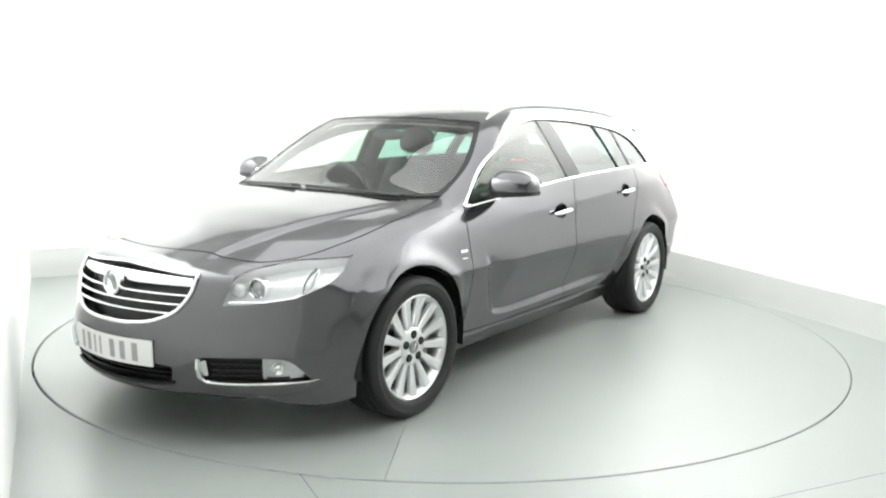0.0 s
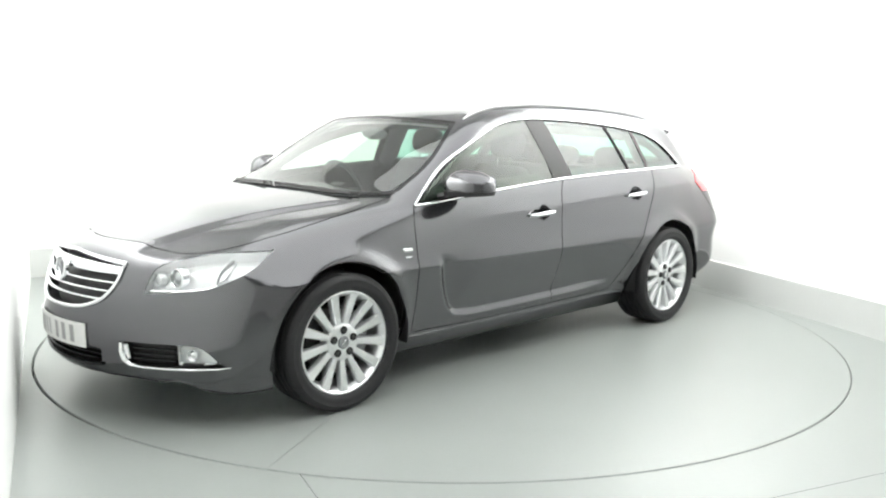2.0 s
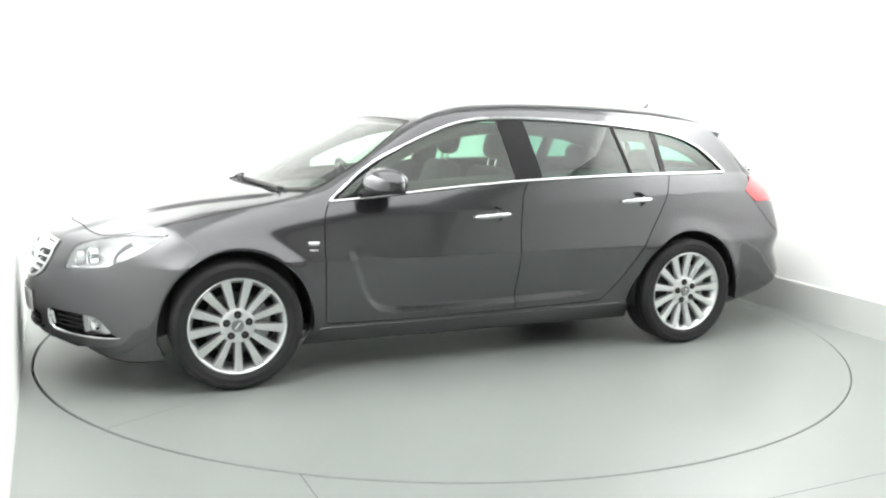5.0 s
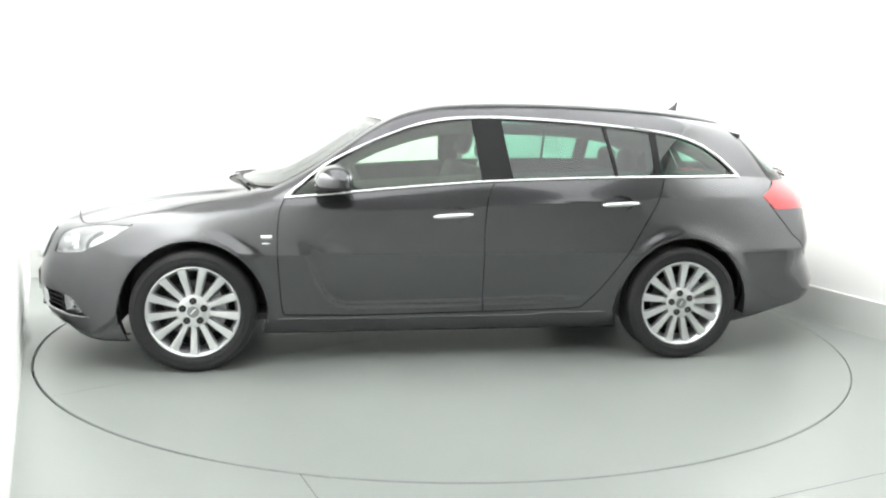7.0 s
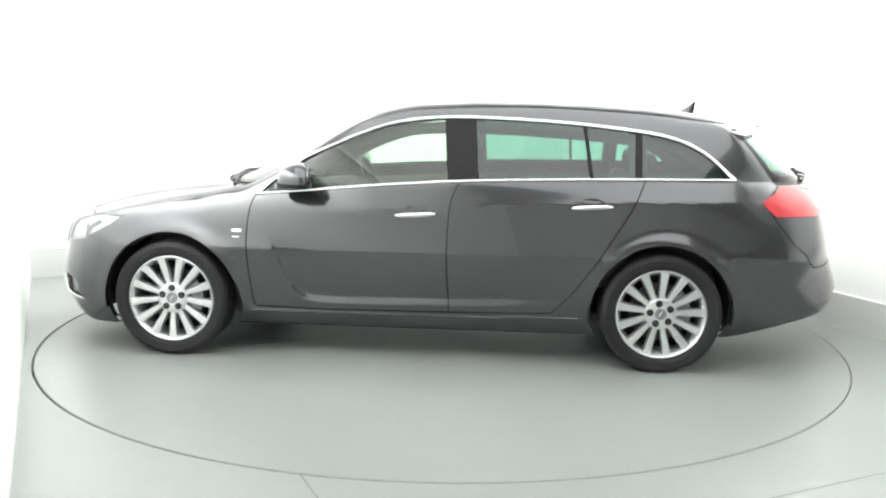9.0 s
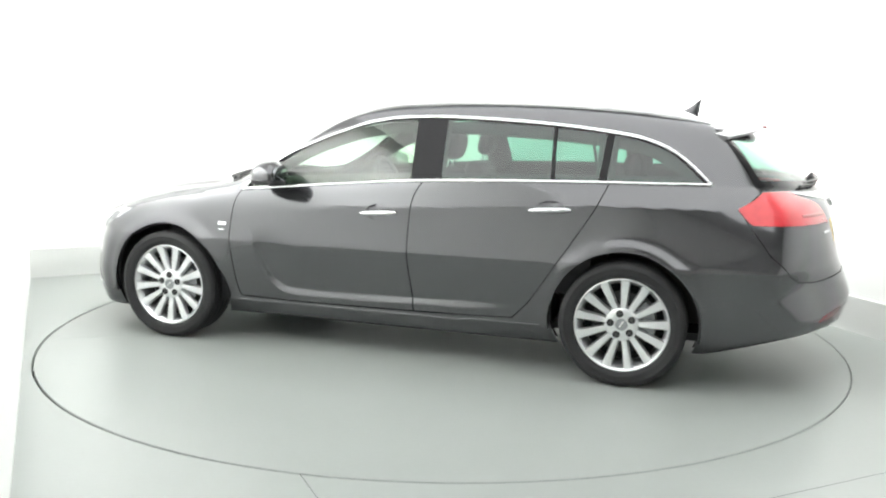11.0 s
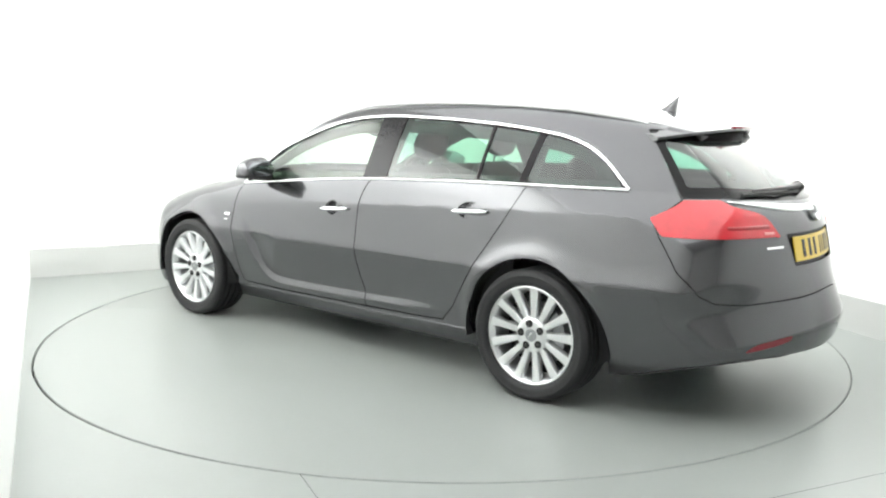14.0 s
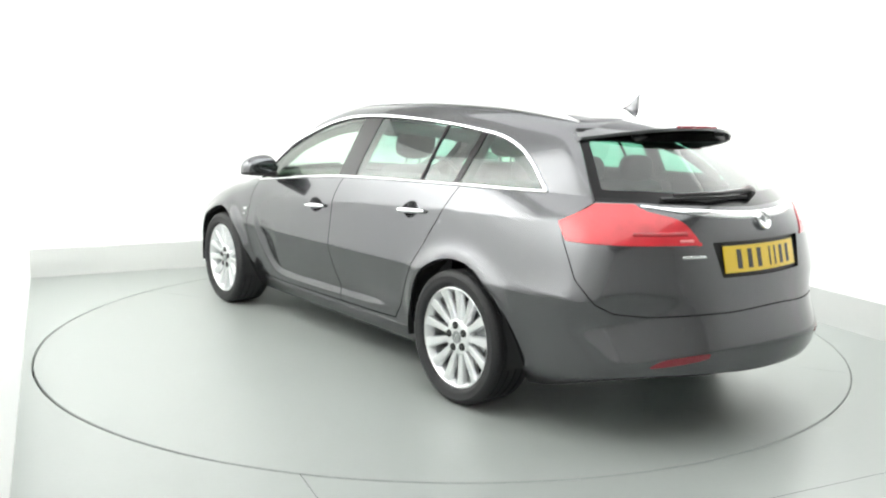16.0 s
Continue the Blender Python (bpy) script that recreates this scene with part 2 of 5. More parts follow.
BELT_Z = curve([(2.4, 0.76), (2.0, 0.80), (1.5, 0.865), (0.88, 0.926), (0.4, 0.972), (-0.22, 1.021), (-0.8, 1.043), (-1.24, 1.05), (-1.71, 1.048), (-2.6, 1.03)], 0.12)
BELT_Y = curve([(2.4, 0.62), (2.0, 0.70), (1.5, 0.775), (0.88, 0.828), (0.3, 0.845), (-0.3, 0.848), (-1.0, 0.822), (-1.4, 0.780), (-1.77, 0.705), (-2.1, 0.62), (-2.6, 0.50)], 0.12)
ROOF_Y = curve([(2.4, 0.45), (1.2, 0.66), (0.6, 0.672), (0.3, 0.65), (0.0, 0.622), (-0.6, 0.600), (-1.2, 0.57), (-1.7, 0.53), (-2.1, 0.47), (-2.6, 0.40)], 0.12)
TUCK = curve([(0.0, 0.16), (0.16, 0.10), (0.25, 0.045), (0.34, 0.018), (0.45, 0.003), (0.6, 0.0), (1.0, 0.0)], 0.03)
SIDE_FALL = curve([(0.0, 0.082), (0.36, 0.048), (0.628, 0.0), (0.642, 0.0), (1.0, 0.0)], 0.008)
SHOULDER = curve([(1.0, 0.835), (-0.02, 0.868), (-0.975, 0.922), (-1.6, 0.935), (-2.2, 0.935)], 0.15)
HOOK = np.array([(0.845, 0.72), (0.80, 0.64), (0.77, 0.56), (0.735, 0.46), (0.695, 0.39), (0.64, 0.34), (0.57, 0.316), (0.40, 0.307), (0.0, 0.312), (-0.5, 0.325), (-0.95, 0.345)])
WHEELS, WHEEL_Z, ARCH = (1.3685, -1.3685), 0.326, 0.382


def ease(a, b, v):
    t = np.clip((v - a) / (b - a), 0, 1)
    return t * t * (3 - 2 * t)


def line_distance(x, z, pts):
    """Distance to a polyline and the side on which a point lies (plus: to the left of its run)."""
    best, sign = np.full(x.shape, 9.0), np.ones(x.shape)
    for (ax, az), (bx, bz) in zip(pts[:-1], pts[1:]):
        dx, dz = bx - ax, bz - az
        t = np.clip(((x - ax) * dx + (z - az) * dz) / (dx * dx + dz * dz), 0, 1)
        d = np.hypot(x - ax - t * dx, z - az - t * dz)
        s = np.sign(dx * (z - az) - dz * (x - ax))
        near = d < best
        best, sign = np.where(near, d, best), np.where(near, s, sign)
    return best, sign


def half_width(x, z):
    zb = BELT_Z(x)
    u = z / zb
    wide, yb = WIDE(x), BELT_Y(x)
    t = np.clip((z - 0.635) / (zb - 0.635), 0, 1)
    low = wide - (TUCK(z) + SIDE_FALL(z)) * (1 - 0.65 * ease(1.50, 1.72, x)) - (wide - yb) * t * (0.90 - 0.80 * t + 0.90 * t * t)
    v = np.clip((z - zb) / (1.38 - zb), 0, 2)
    high = yb - (yb - ROOF_Y(x)) * (0.86 * v + 0.14 * v * v)
    w = np.where(u < 1, low, high)
    # shoulder crease at the height of the door handles
    up = z - SHOULDER(x)
    peak = np.where(up > 0, np.exp(-np.maximum(up, 0) / 0.060), np.exp(-np.maximum(-up, 0) / 0.075))
    w = w + 0.011 * peak * ease(0.75, 0.1, x) * (1 - ease(-1.75, -1.98, x))
    # wheel arch lips
    for cx in WHEELS:
        r = np.hypot(x - cx, z - WHEEL_Z)
        w = w + 0.020 * np.exp(-((r - 0.385) / 0.055) ** 2) * ease(0.15, 0.4, z)
    # scooped lower doors behind a hook-shaped edge
    d, s = line_distance(x, z, HOOK)
    inside = np.where(s < 0, d, 0)
    w = w - 0.028 * ease(0.0, 0.055, inside) * (1 - ease(0.03, 0.30, inside)) * ease(-1.0, -0.4, x) * (1 - ease(0.56, 0.72, z))
    return w


def smax(a, b, k):
    h = np.maximum(k - np.abs(a - b), 0) / k
    return np.maximum(a, b) + h * h * h * k / 6


def under_z(x):
    return 0.155 + 0.16 * ease(-1.65, -2.35, x) + 0.055 * ease(1.85, 2.2, x)


def body_field(x, y, z):
    """Below zero inside the car's outer skin."""
    y = np.abs(y)
    front, back = ease(-0.4, 1.7, x), ease(-0.9, -2.2, x)
    yy = np.minimum(y, 1.0) ** 2
    xs = x + (0.64 - 0.28 * ease(0.60, 0.86, z)) * front * yy - (0.50 - 0.12 * ease(0.5, 0.7, z)) * back * yy
    zs = z + (0.14 - 0.03 * ease(-0.4, 0.3, x) - 0.05 * ease(0.7, 1.3, x)) * yy
    e = 0.004
    slope = (TOP(xs + e) - TOP(xs - e)) / (2 * e)
    # the bonnet falls off outside two ridges that close in towards the nose
    ridge = 0.30 + 0.29 * (2.1 - x)
    zs = zs + 0.013 * ease(0.0, 0.065, y - ridge) * ease(1.02, 1.25, x) * (1 - ease(2.0, 2.2, x))
    top = (zs - TOP(xs)) / np.sqrt(1 + slope * slope)
    side = (y - half_width(x, z)) * 0.93
    f = smax(top, xs - NOSE(zs), 0.10)
    st = (TAIL(zs + e) - TAIL(zs - e)) / (2 * e)
    f = smax(f, (TAIL(zs) - xs) / np.sqrt(1 + st * st), 0.05)
    f = smax(f, side, 0.08 + 0.05 * ease(0.7, 1.5, x) + 0.09 * ease(-1.7, -2.1, x))
    floor_z = under_z(x)
    return smax(f, floor_z - z, 0.05)


def skin_normals(p):
    e = 0.003
    g = np.stack([body_field(*(p + e * np.eye(3)[i]).T) - body_field(*(p - e * np.eye(3)[i]).T) for i in range(3)], 1)
    return g / np.maximum(np.linalg.norm(g, axis=1, keepdims=True), 1e-9)


def skin_grid(nx=250, ny=36, nz=80):
    """Verts and quads of the left half of the skin, found along rays from an inner box to an outer one."""
    us, vs, ws = np.linspace(0, 1, nx + 1), np.linspace(0, 1, ny + 1), np.linspace(0, 1, nz + 1)
    index, pts, quads = {}, [], []

    def vert(i, j, k):
        key = (i, j, k)
        if key not in index:
            index[key] = len(pts)
            pts.append((us[i], vs[j], ws[k]))
        return index[key]
    for i in range(nx):
        for k in range(nz):
            quads.append((vert(i, ny, k), vert(i, ny, k + 1), vert(i + 1, ny, k + 1), vert(i + 1, ny, k)))
        for j in range(ny):
            quads.append((vert(i, j, nz), vert(i + 1, j, nz), vert(i + 1, j + 1, nz), vert(i, j + 1, nz)))
    for j in range(ny):
        for k in range(nz):
            quads.append((vert(nx, j, k), vert(nx, j + 1, k), vert(nx, j + 1, k + 1), vert(nx, j, k + 1)))
            quads.append((vert(0, j, k), vert(0, j, k + 1), vert(0, j + 1, k + 1), vert(0, j + 1, k)))
    q = np.array(pts)
    inner = np.stack([-1.70 + 3.30 * q[:, 0], 0.30 * q[:, 1], 0.40 + 0.22 * q[:, 2]], 1)
    outer = np.stack([-2.75 + 5.35 * q[:, 0], 1.02 * q[:, 1], 0.02 + 1.62 * q[:, 2]], 1)
    lo, hi = np.zeros(len(q)), np.full(len(q), 1.2)
    for _ in range(30):
        mid = (lo + hi) / 2
        p = inner + (outer - inner) * mid[:, None]
        out = body_field(*p.T) > 0
        hi, lo = np.where(out, mid, hi), np.where(out, lo, mid)
    return inner + (outer - inner) * ((lo + hi) / 2)[:, None], quads


def poly_field(pts, axes):
    """Signed distance to a closed polygon, below zero inside; axes picks the two coordinates."""
    p = np.array(pts, float)

    def f(v):
        a, b = axes(v)
        d, odd = np.full(a.shape, 9.0), np.zeros(a.shape, bool)
        for (ax, az), (bx, bz) in zip(p, np.roll(p, -1, 0)):
            dx, dz = bx - ax, bz - az
            t = np.clip(((a - ax) * dx + (b - az) * dz) / (dx * dx + dz * dz + 1e-12), 0, 1)
            d = np.minimum(d, np.hypot(a - ax - t * dx, b - az - t * dz))
            cross = (az > b) != (bz > b)
            odd ^= cross & (a < (bx - ax) * (b - az) / (bz - az + 1e-12) + ax)
        return np.where(odd, -d, d)
    return f


def round_poly(pts, n=6):
    """A closed Catmull-Rom curve through points; a point given twice stays a corner."""
    p = [np.array(q, float) for q in pts]
    out, m = [], len(p)
    for i in range(m):
        a, b, c, d = p[i - 1], p[i], p[(i + 1) % m], p[(i + 2) % m]
        if np.allclose(b, c):
            continue
        for k in range(n):
            t = k / n
            out.append(0.5 * (2 * b + (c - a) * t + (2 * a - 5 * b + 4 * c - d) * t * t + (3 * b - a - 3 * c + d) * t ** 3))
    return np.array(out)


def xz(v): return v[:, 0], v[:, 2]
def yz(v): return v[:, 1], v[:, 2]
def xy(v): return v[:, 0], v[:, 1]
def tail_axes(v): return v[:, 1] + 0.8 * v[:, 0], v[:, 2]
def lamp_axes(v): return v[:, 1] - 0.8 * v[:, 0], v[:, 2]


def to_tail(p): return [(y + 0.8 * x, z) for x, y, z in p]
def to_lamp(p): return [(y - 0.8 * x, z) for x, y, z in p]


DLO = round_poly([(0.885, 0.924), (0.885, 0.924), (0.80, 0.998), (0.70, 1.075), (0.58, 1.150), (0.45, 1.215), (0.30, 1.281), (0.15, 1.331), (0.0, 1.360), (-0.15, 1.371), (-0.31, 1.374),
                  (-0.62, 1.364), (-0.93, 1.344), (-1.2, 1.316), (-1.39, 1.286), (-1.52, 1.240), (-1.62, 1.178), (-1.71, 1.098), (-1.768, 1.045), (-1.768, 1.045), (-1.5, 1.043),
                  (-1.23, 1.043), (-0.8, 1.036), (-0.26, 1.018), (0.15, 0.990), (0.47, 0.962), (0.75, 0.936)], 4)
SCREEN = round_poly([(1.20, 0.0), (1.19, 0.15), (1.145, 0.365), (1.06, 0.56), (0.94, 0.712), (0.94, 0.712), (0.84, 0.716), (0.66, 0.697), (0.50, 0.637), (0.342, 0.556), (0.342, 0.556), (0.38, 0.35),
                     (0.40, 0.15), (0.405, 0.0), (0.405, 0.0), (0.4, -0.4), (1.2, -0.4), (1.2, -0.4)], 4)
REAR_GLASS = [(-0.872, 1.33), (-0.922, 1.148), (-0.948, 1.024), (-1.18, 1.026), (-1.50, 1.014), (-1.85, 1.006), (-2.4, 1.002), (-2.4, 1.33)]
TAIL_LAMP = round_poly(to_tail([(-1.898, 0.762, 0.936), (-1.898, 0.762, 0.936), (-1.982, 0.700, 0.987), (-2.010, 0.659, 1.017), (-2.010, 0.659, 1.017), (-2.140, 0.559, 1.020), (-2.140, 0.559, 1.020),
                                (-2.190, 0.542, 0.994), (-2.277, 0.446, 0.962), (-2.315, 0.410, 0.925), (-2.348, 0.380, 0.868), (-2.350, 0.385, 0.860), (-2.350, 0.385, 0.860), (-2.184, 0.667, 0.862),
                                (-1.967, 0.784, 0.862), (-1.967, 0.784, 0.862)]), 5)
HEAD_LAMP = round_poly(to_lamp([(2.135, 0.490, 0.600), (2.135, 0.490, 0.600), (2.111, 0.503, 0.666), (2.081, 0.516, 0.712), (2.022, 0.540, 0.736), (1.944, 0.592, 0.755), (1.851, 0.660, 0.771),
                                (1.677, 0.780, 0.777), (1.677, 0.780, 0.777), (1.748, 0.800, 0.729), (1.833, 0.800, 0.686), (1.908, 0.764, 0.652), (1.965, 0.708, 0.624), (2.062, 0.584, 0.606)]), 5)
GRILLE = round_poly([(-0.3, 0.735), (0.0, 0.735), (0.385, 0.713), (0.385, 0.713), (0.385, 0.645), (0.338, 0.570), (0.25, 0.526), (0.15, 0.509), (0.0, 0.504), (-0.3, 0.504)], 5)
INTAKE = round_poly([(-0.3, 0.366), (0.0, 0.366), (0.335, 0.342), (0.335, 0.342), (0.312, 0.270), (0.18, 0.266), (0.0, 0.268), (-0.3, 0.268)], 4)
FOG_BAY = round_poly([(0.436, 0.390), (0.436, 0.390), (0.55, 0.389), (0.655, 0.387), (0.735, 0.374), (0.785, 0.31), (0.80, 0.290), (0.80, 0.290), (0.70, 0.283), (0.60, 0.281), (0.47, 0.283), (0.443, 0.30)], 4)
FOG_LAMP = round_poly([(0.655, 0.387), (0.655, 0.387), (0.735, 0.374), (0.785, 0.31), (0.785, 0.31), (0.72, 0.298), (0.652, 0.298), (0.652, 0.298)], 4)
REFLECTOR = round_poly([(0.645, 0.366), (0.645, 0.366), (0.592, 0.398), (0.50, 0.413), (0.405, 0.424), (0.405, 0.424), (0.416, 0.399), (0.545, 0.376)], 4)
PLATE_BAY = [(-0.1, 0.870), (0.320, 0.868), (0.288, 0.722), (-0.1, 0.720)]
EDGES = {
    "front_door_front": (xz, [(0.888, 0.922), (0.915, 0.85), (0.926, 0.70), (0.92, 0.51), (0.905, 0.31), (0.885, 0.285)]),
    "door_middle": (xz, [(-0.26, 1.018), (-0.235, 0.98), (-0.208, 0.90), (-0.193, 0.69), (-0.198, 0.47), (-0.207, 0.285)]),
    "rear_door_back": (xz, [(-1.262, 1.043), (-1.205, 0.915), (-1.135, 0.80), (-1.065, 0.69), (-0.96, 0.53), (-0.87, 0.40), (-0.81, 0.335), (-0.775, 0.30)]),
    "sill": (xz, [(0.885, 0.285), (0.5, 0.276), (-0.207, 0.285), (-0.6, 0.292), (-0.775, 0.30)]),
    "bonnet": (xy, [(2.115, -0.05), (2.10, 0.12), (2.066, 0.27), (2.035, 0.385), (1.985, 0.52), (1.91, 0.605), (1.80, 0.675), (1.66, 0.715), (1.5, 0.732), (1.25, 0.734), (0.97, 0.726)]),
    "bonnet_back": (xy, [(1.245, -0.05), (1.235, 0.15), (1.188, 0.37), (1.10, 0.57), (0.975, 0.73)]),
    "bumper_wing": (xz, [(1.80, 0.69), (1.74, 0.635), (1.69, 0.575), (1.64, 0.50)]),
    "tailgate": (tail_axes, to_tail([(-1.80, 0.553, 1.286), (-1.905, 0.605, 1.148), (-1.997, 0.655, 1.018), (-1.912, 0.764, 0.931), (-1.974, 0.80, 0.857), (-2.085, 0.839, 0.715), (-2.16, 0.80, 0.622),
                                     (-2.21, 0.735, 0.584), (-2.295, 0.611, 0.571), (-2.456, 0.263, 0.581), (-2.483, 0.08, 0.592), (-2.50, -0.1, 0.595)])),
}


def smooth_line(pts, n=5):
    """An open Catmull-Rom curve through points."""
    p = [np.array(q, float) for q in pts]
    p = [2 * p[0] - p[1]] + p + [2 * p[-1] - p[-2]]
    out = []
    for a, b, c, d in zip(p[:-3], p[1:-2], p[2:-1], p[3:]):
        for k in range(n):
            t = k / n
            out.append(0.5 * (2 * b + (c - a) * t + (2 * a - 5 * b + 4 * c - d) * t * t + (3 * b - a - 3 * c + d) * t ** 3))
    return out + [p[-2]]


HOOK = np.array(smooth_line(HOOK, 3))
for name in ("bonnet", "bonnet_back", "rear_door_back", "front_door_front", "door_middle"):
    EDGES[name] = (EDGES[name][0], smooth_line(EDGES[name][1]))


def edge_field(name):
    axes, pts = EDGES[name]
    pts = np.array(pts)

    def f(v):
        d, s = line_distance(*axes(v), pts)
        return d * s
    return f


WHERE = {"bonnet": lambda v: (v[:, 2] > 0.68) & (v[:, 0] > 0.9), "bonnet_back": lambda v: (v[:, 2] > 0.85) & (v[:, 0] > 0.8), "bumper_wing": lambda v: (v[:, 0] > 1.5) & (v[:, 2] > 0.45) & (v[:, 2] < 0.8),
         "tailgate": lambda v: (v[:, 0] < -1.65) & (v[:, 2] > 0.5)}


def cut_skin(bm, field, where=None):
    """Splits the faces of a mesh along the line where the field is zero."""
    bm.verts.ensure_lookup_table()
    co = np.array([v.co[:] for v in bm.verts])
    val = field(co)
    val[np.abs(val) < 2e-4] = 2e-4
    ok = where(co) if where else np.ones(len(co), bool)
    bm.verts.index_update()
    fresh, touched = set(), set()
    crossing = [e for e in bm.edges if val[e.verts[0].index] * val[e.verts[1].index] < 0 and ok[e.verts[0].index] and ok[e.verts[1].index]
                and abs(val[e.verts[0].index]) + abs(val[e.verts[1].index]) < 0.12]
    for e in crossing:
        a, b = e.verts
        va, vb = val[a.index], val[b.index]
        touched.update(e.link_faces)
        _, nv = bmesh.utils.edge_split(e, a, abs(va) / (abs(va) + abs(vb)))
        fresh.add(nv)
    for f in touched:
        if not f.is_valid:
            continue
        vs = [v for v in f.verts if v in fresh]
        if len(vs) == 2:
            try:
                bmesh.utils.face_split(f, vs[0], vs[1])
            except ValueError:
                pass


GAP_HALF = 0.0028
sk_pts, sk_quads = skin_grid()
skin = bmesh.new()
sk_verts = [skin.verts.new(p) for p in sk_pts]
for q in sk_quads:
    skin.faces.new([sk_verts[i] for i in q])


def front(v): return v[:, 0] > 1.8
def rear(v): return v[:, 0] < -1.7
def offset(f, d): return lambda v: f(v) - d


def arch_field(cx): return lambda v: np.hypot(v[:, 0] - cx, v[:, 2] - WHEEL_Z) - ARCH


f_dlo, f_screen, f_rear = poly_field(DLO, xz), poly_field(SCREEN, xy), poly_field(REAR_GLASS, tail_axes)
f_tail, f_head, f_grille = poly_field(TAIL_LAMP, tail_axes), poly_field(HEAD_LAMP, lamp_axes), poly_field(GRILLE, yz)
f_intake, f_fog, f_foglamp = poly_field(INTAKE, yz), poly_field(FOG_BAY, yz), poly_field(FOG_LAMP, yz)
f_reflector, f_platebay = poly_field(REFLECTOR, yz), poly_field(PLATE_BAY, yz)
HANDLES = [(-0.018, 0.838), (-0.975, 0.898)]


def bowl_field(cx, cz): return lambda v: (np.sqrt(((v[:, 0] - cx) / 0.076) ** 2 + ((v[:, 2] - cz - 0.005) / 0.045) ** 2) - 1) * 0.045


def is_side(v): return v[:, 1] > 0.5
def is_roof_side(v): return (v[:, 1] > 0.4) & (v[:, 2] > 0.85)


for cx in WHEELS:
    cut_skin(skin, arch_field(cx), is_side)
cut_skin(skin, f_dlo, is_roof_side)
cut_skin(skin, offset(f_dlo, -0.012), is_roof_side)
for x_cut in ((0.0, -0.170), (1.0, -0.345), (2.0, -1.215), (3.0, -1.255)):
    lean = 0.10 if x_cut[0] < 2 else -0.06
    cut_skin(skin, lambda v, x0=x_cut[1], k=lean: v[:, 0] - x0 - k * (v[:, 2] - 1.2), lambda v: (f_dlo(v) < 0.02) & is_roof_side(v))
cut_skin(skin, f_screen, lambda v: (v[:, 2] > 0.9) & (v[:, 0] > 0.2))
cut_skin(skin, offset(f_screen, -0.03), lambda v: (v[:, 2] > 0.9) & (v[:, 0] > 0.2))
for d in (0, -0.05):
    cut_skin(skin, offset(f_rear, d), lambda v: rear(v) & (v[:, 2] > 0.9))
cut_skin(skin, f_tail, lambda v: rear(v) & (v[:, 2] > 0.75))
for f in (f_reflector, f_platebay):
    cut_skin(skin, f, lambda v: v[:, 0] < -2.0)
cut_skin(skin, f_head, lambda v: (v[:, 0] > 1.5) & (v[:, 2] > 0.5))
for f in (f_grille, f_intake, f_fog, f_foglamp):
    cut_skin(skin, f, front)
cut_skin(skin, lambda v: v[:, 2] - under_z(v[:, 0]) - 0.014, lambda v: v[:, 2] < 0.5)
for h in HANDLES:
    cut_skin(skin, bowl_field(*h), is_side)
for name in EDGES:
    for s in (GAP_HALF, -GAP_HALF):
        cut_skin(skin, offset(edge_field(name), s), WHERE.get(name, is_side))
skin.verts.index_update()
S_CO = np.array([v.co[:] for v in skin.verts])
S_FACES = [tuple(v.index for v in f.verts) for f in skin.faces]
skin.free()
S_NO = skin_normals(S_CO)
S_MID = np.array([S_CO[list(f)].mean(0) for f in S_FACES])
S_FNO = np.array([S_NO[list(f)].mean(0) for f in S_FACES])


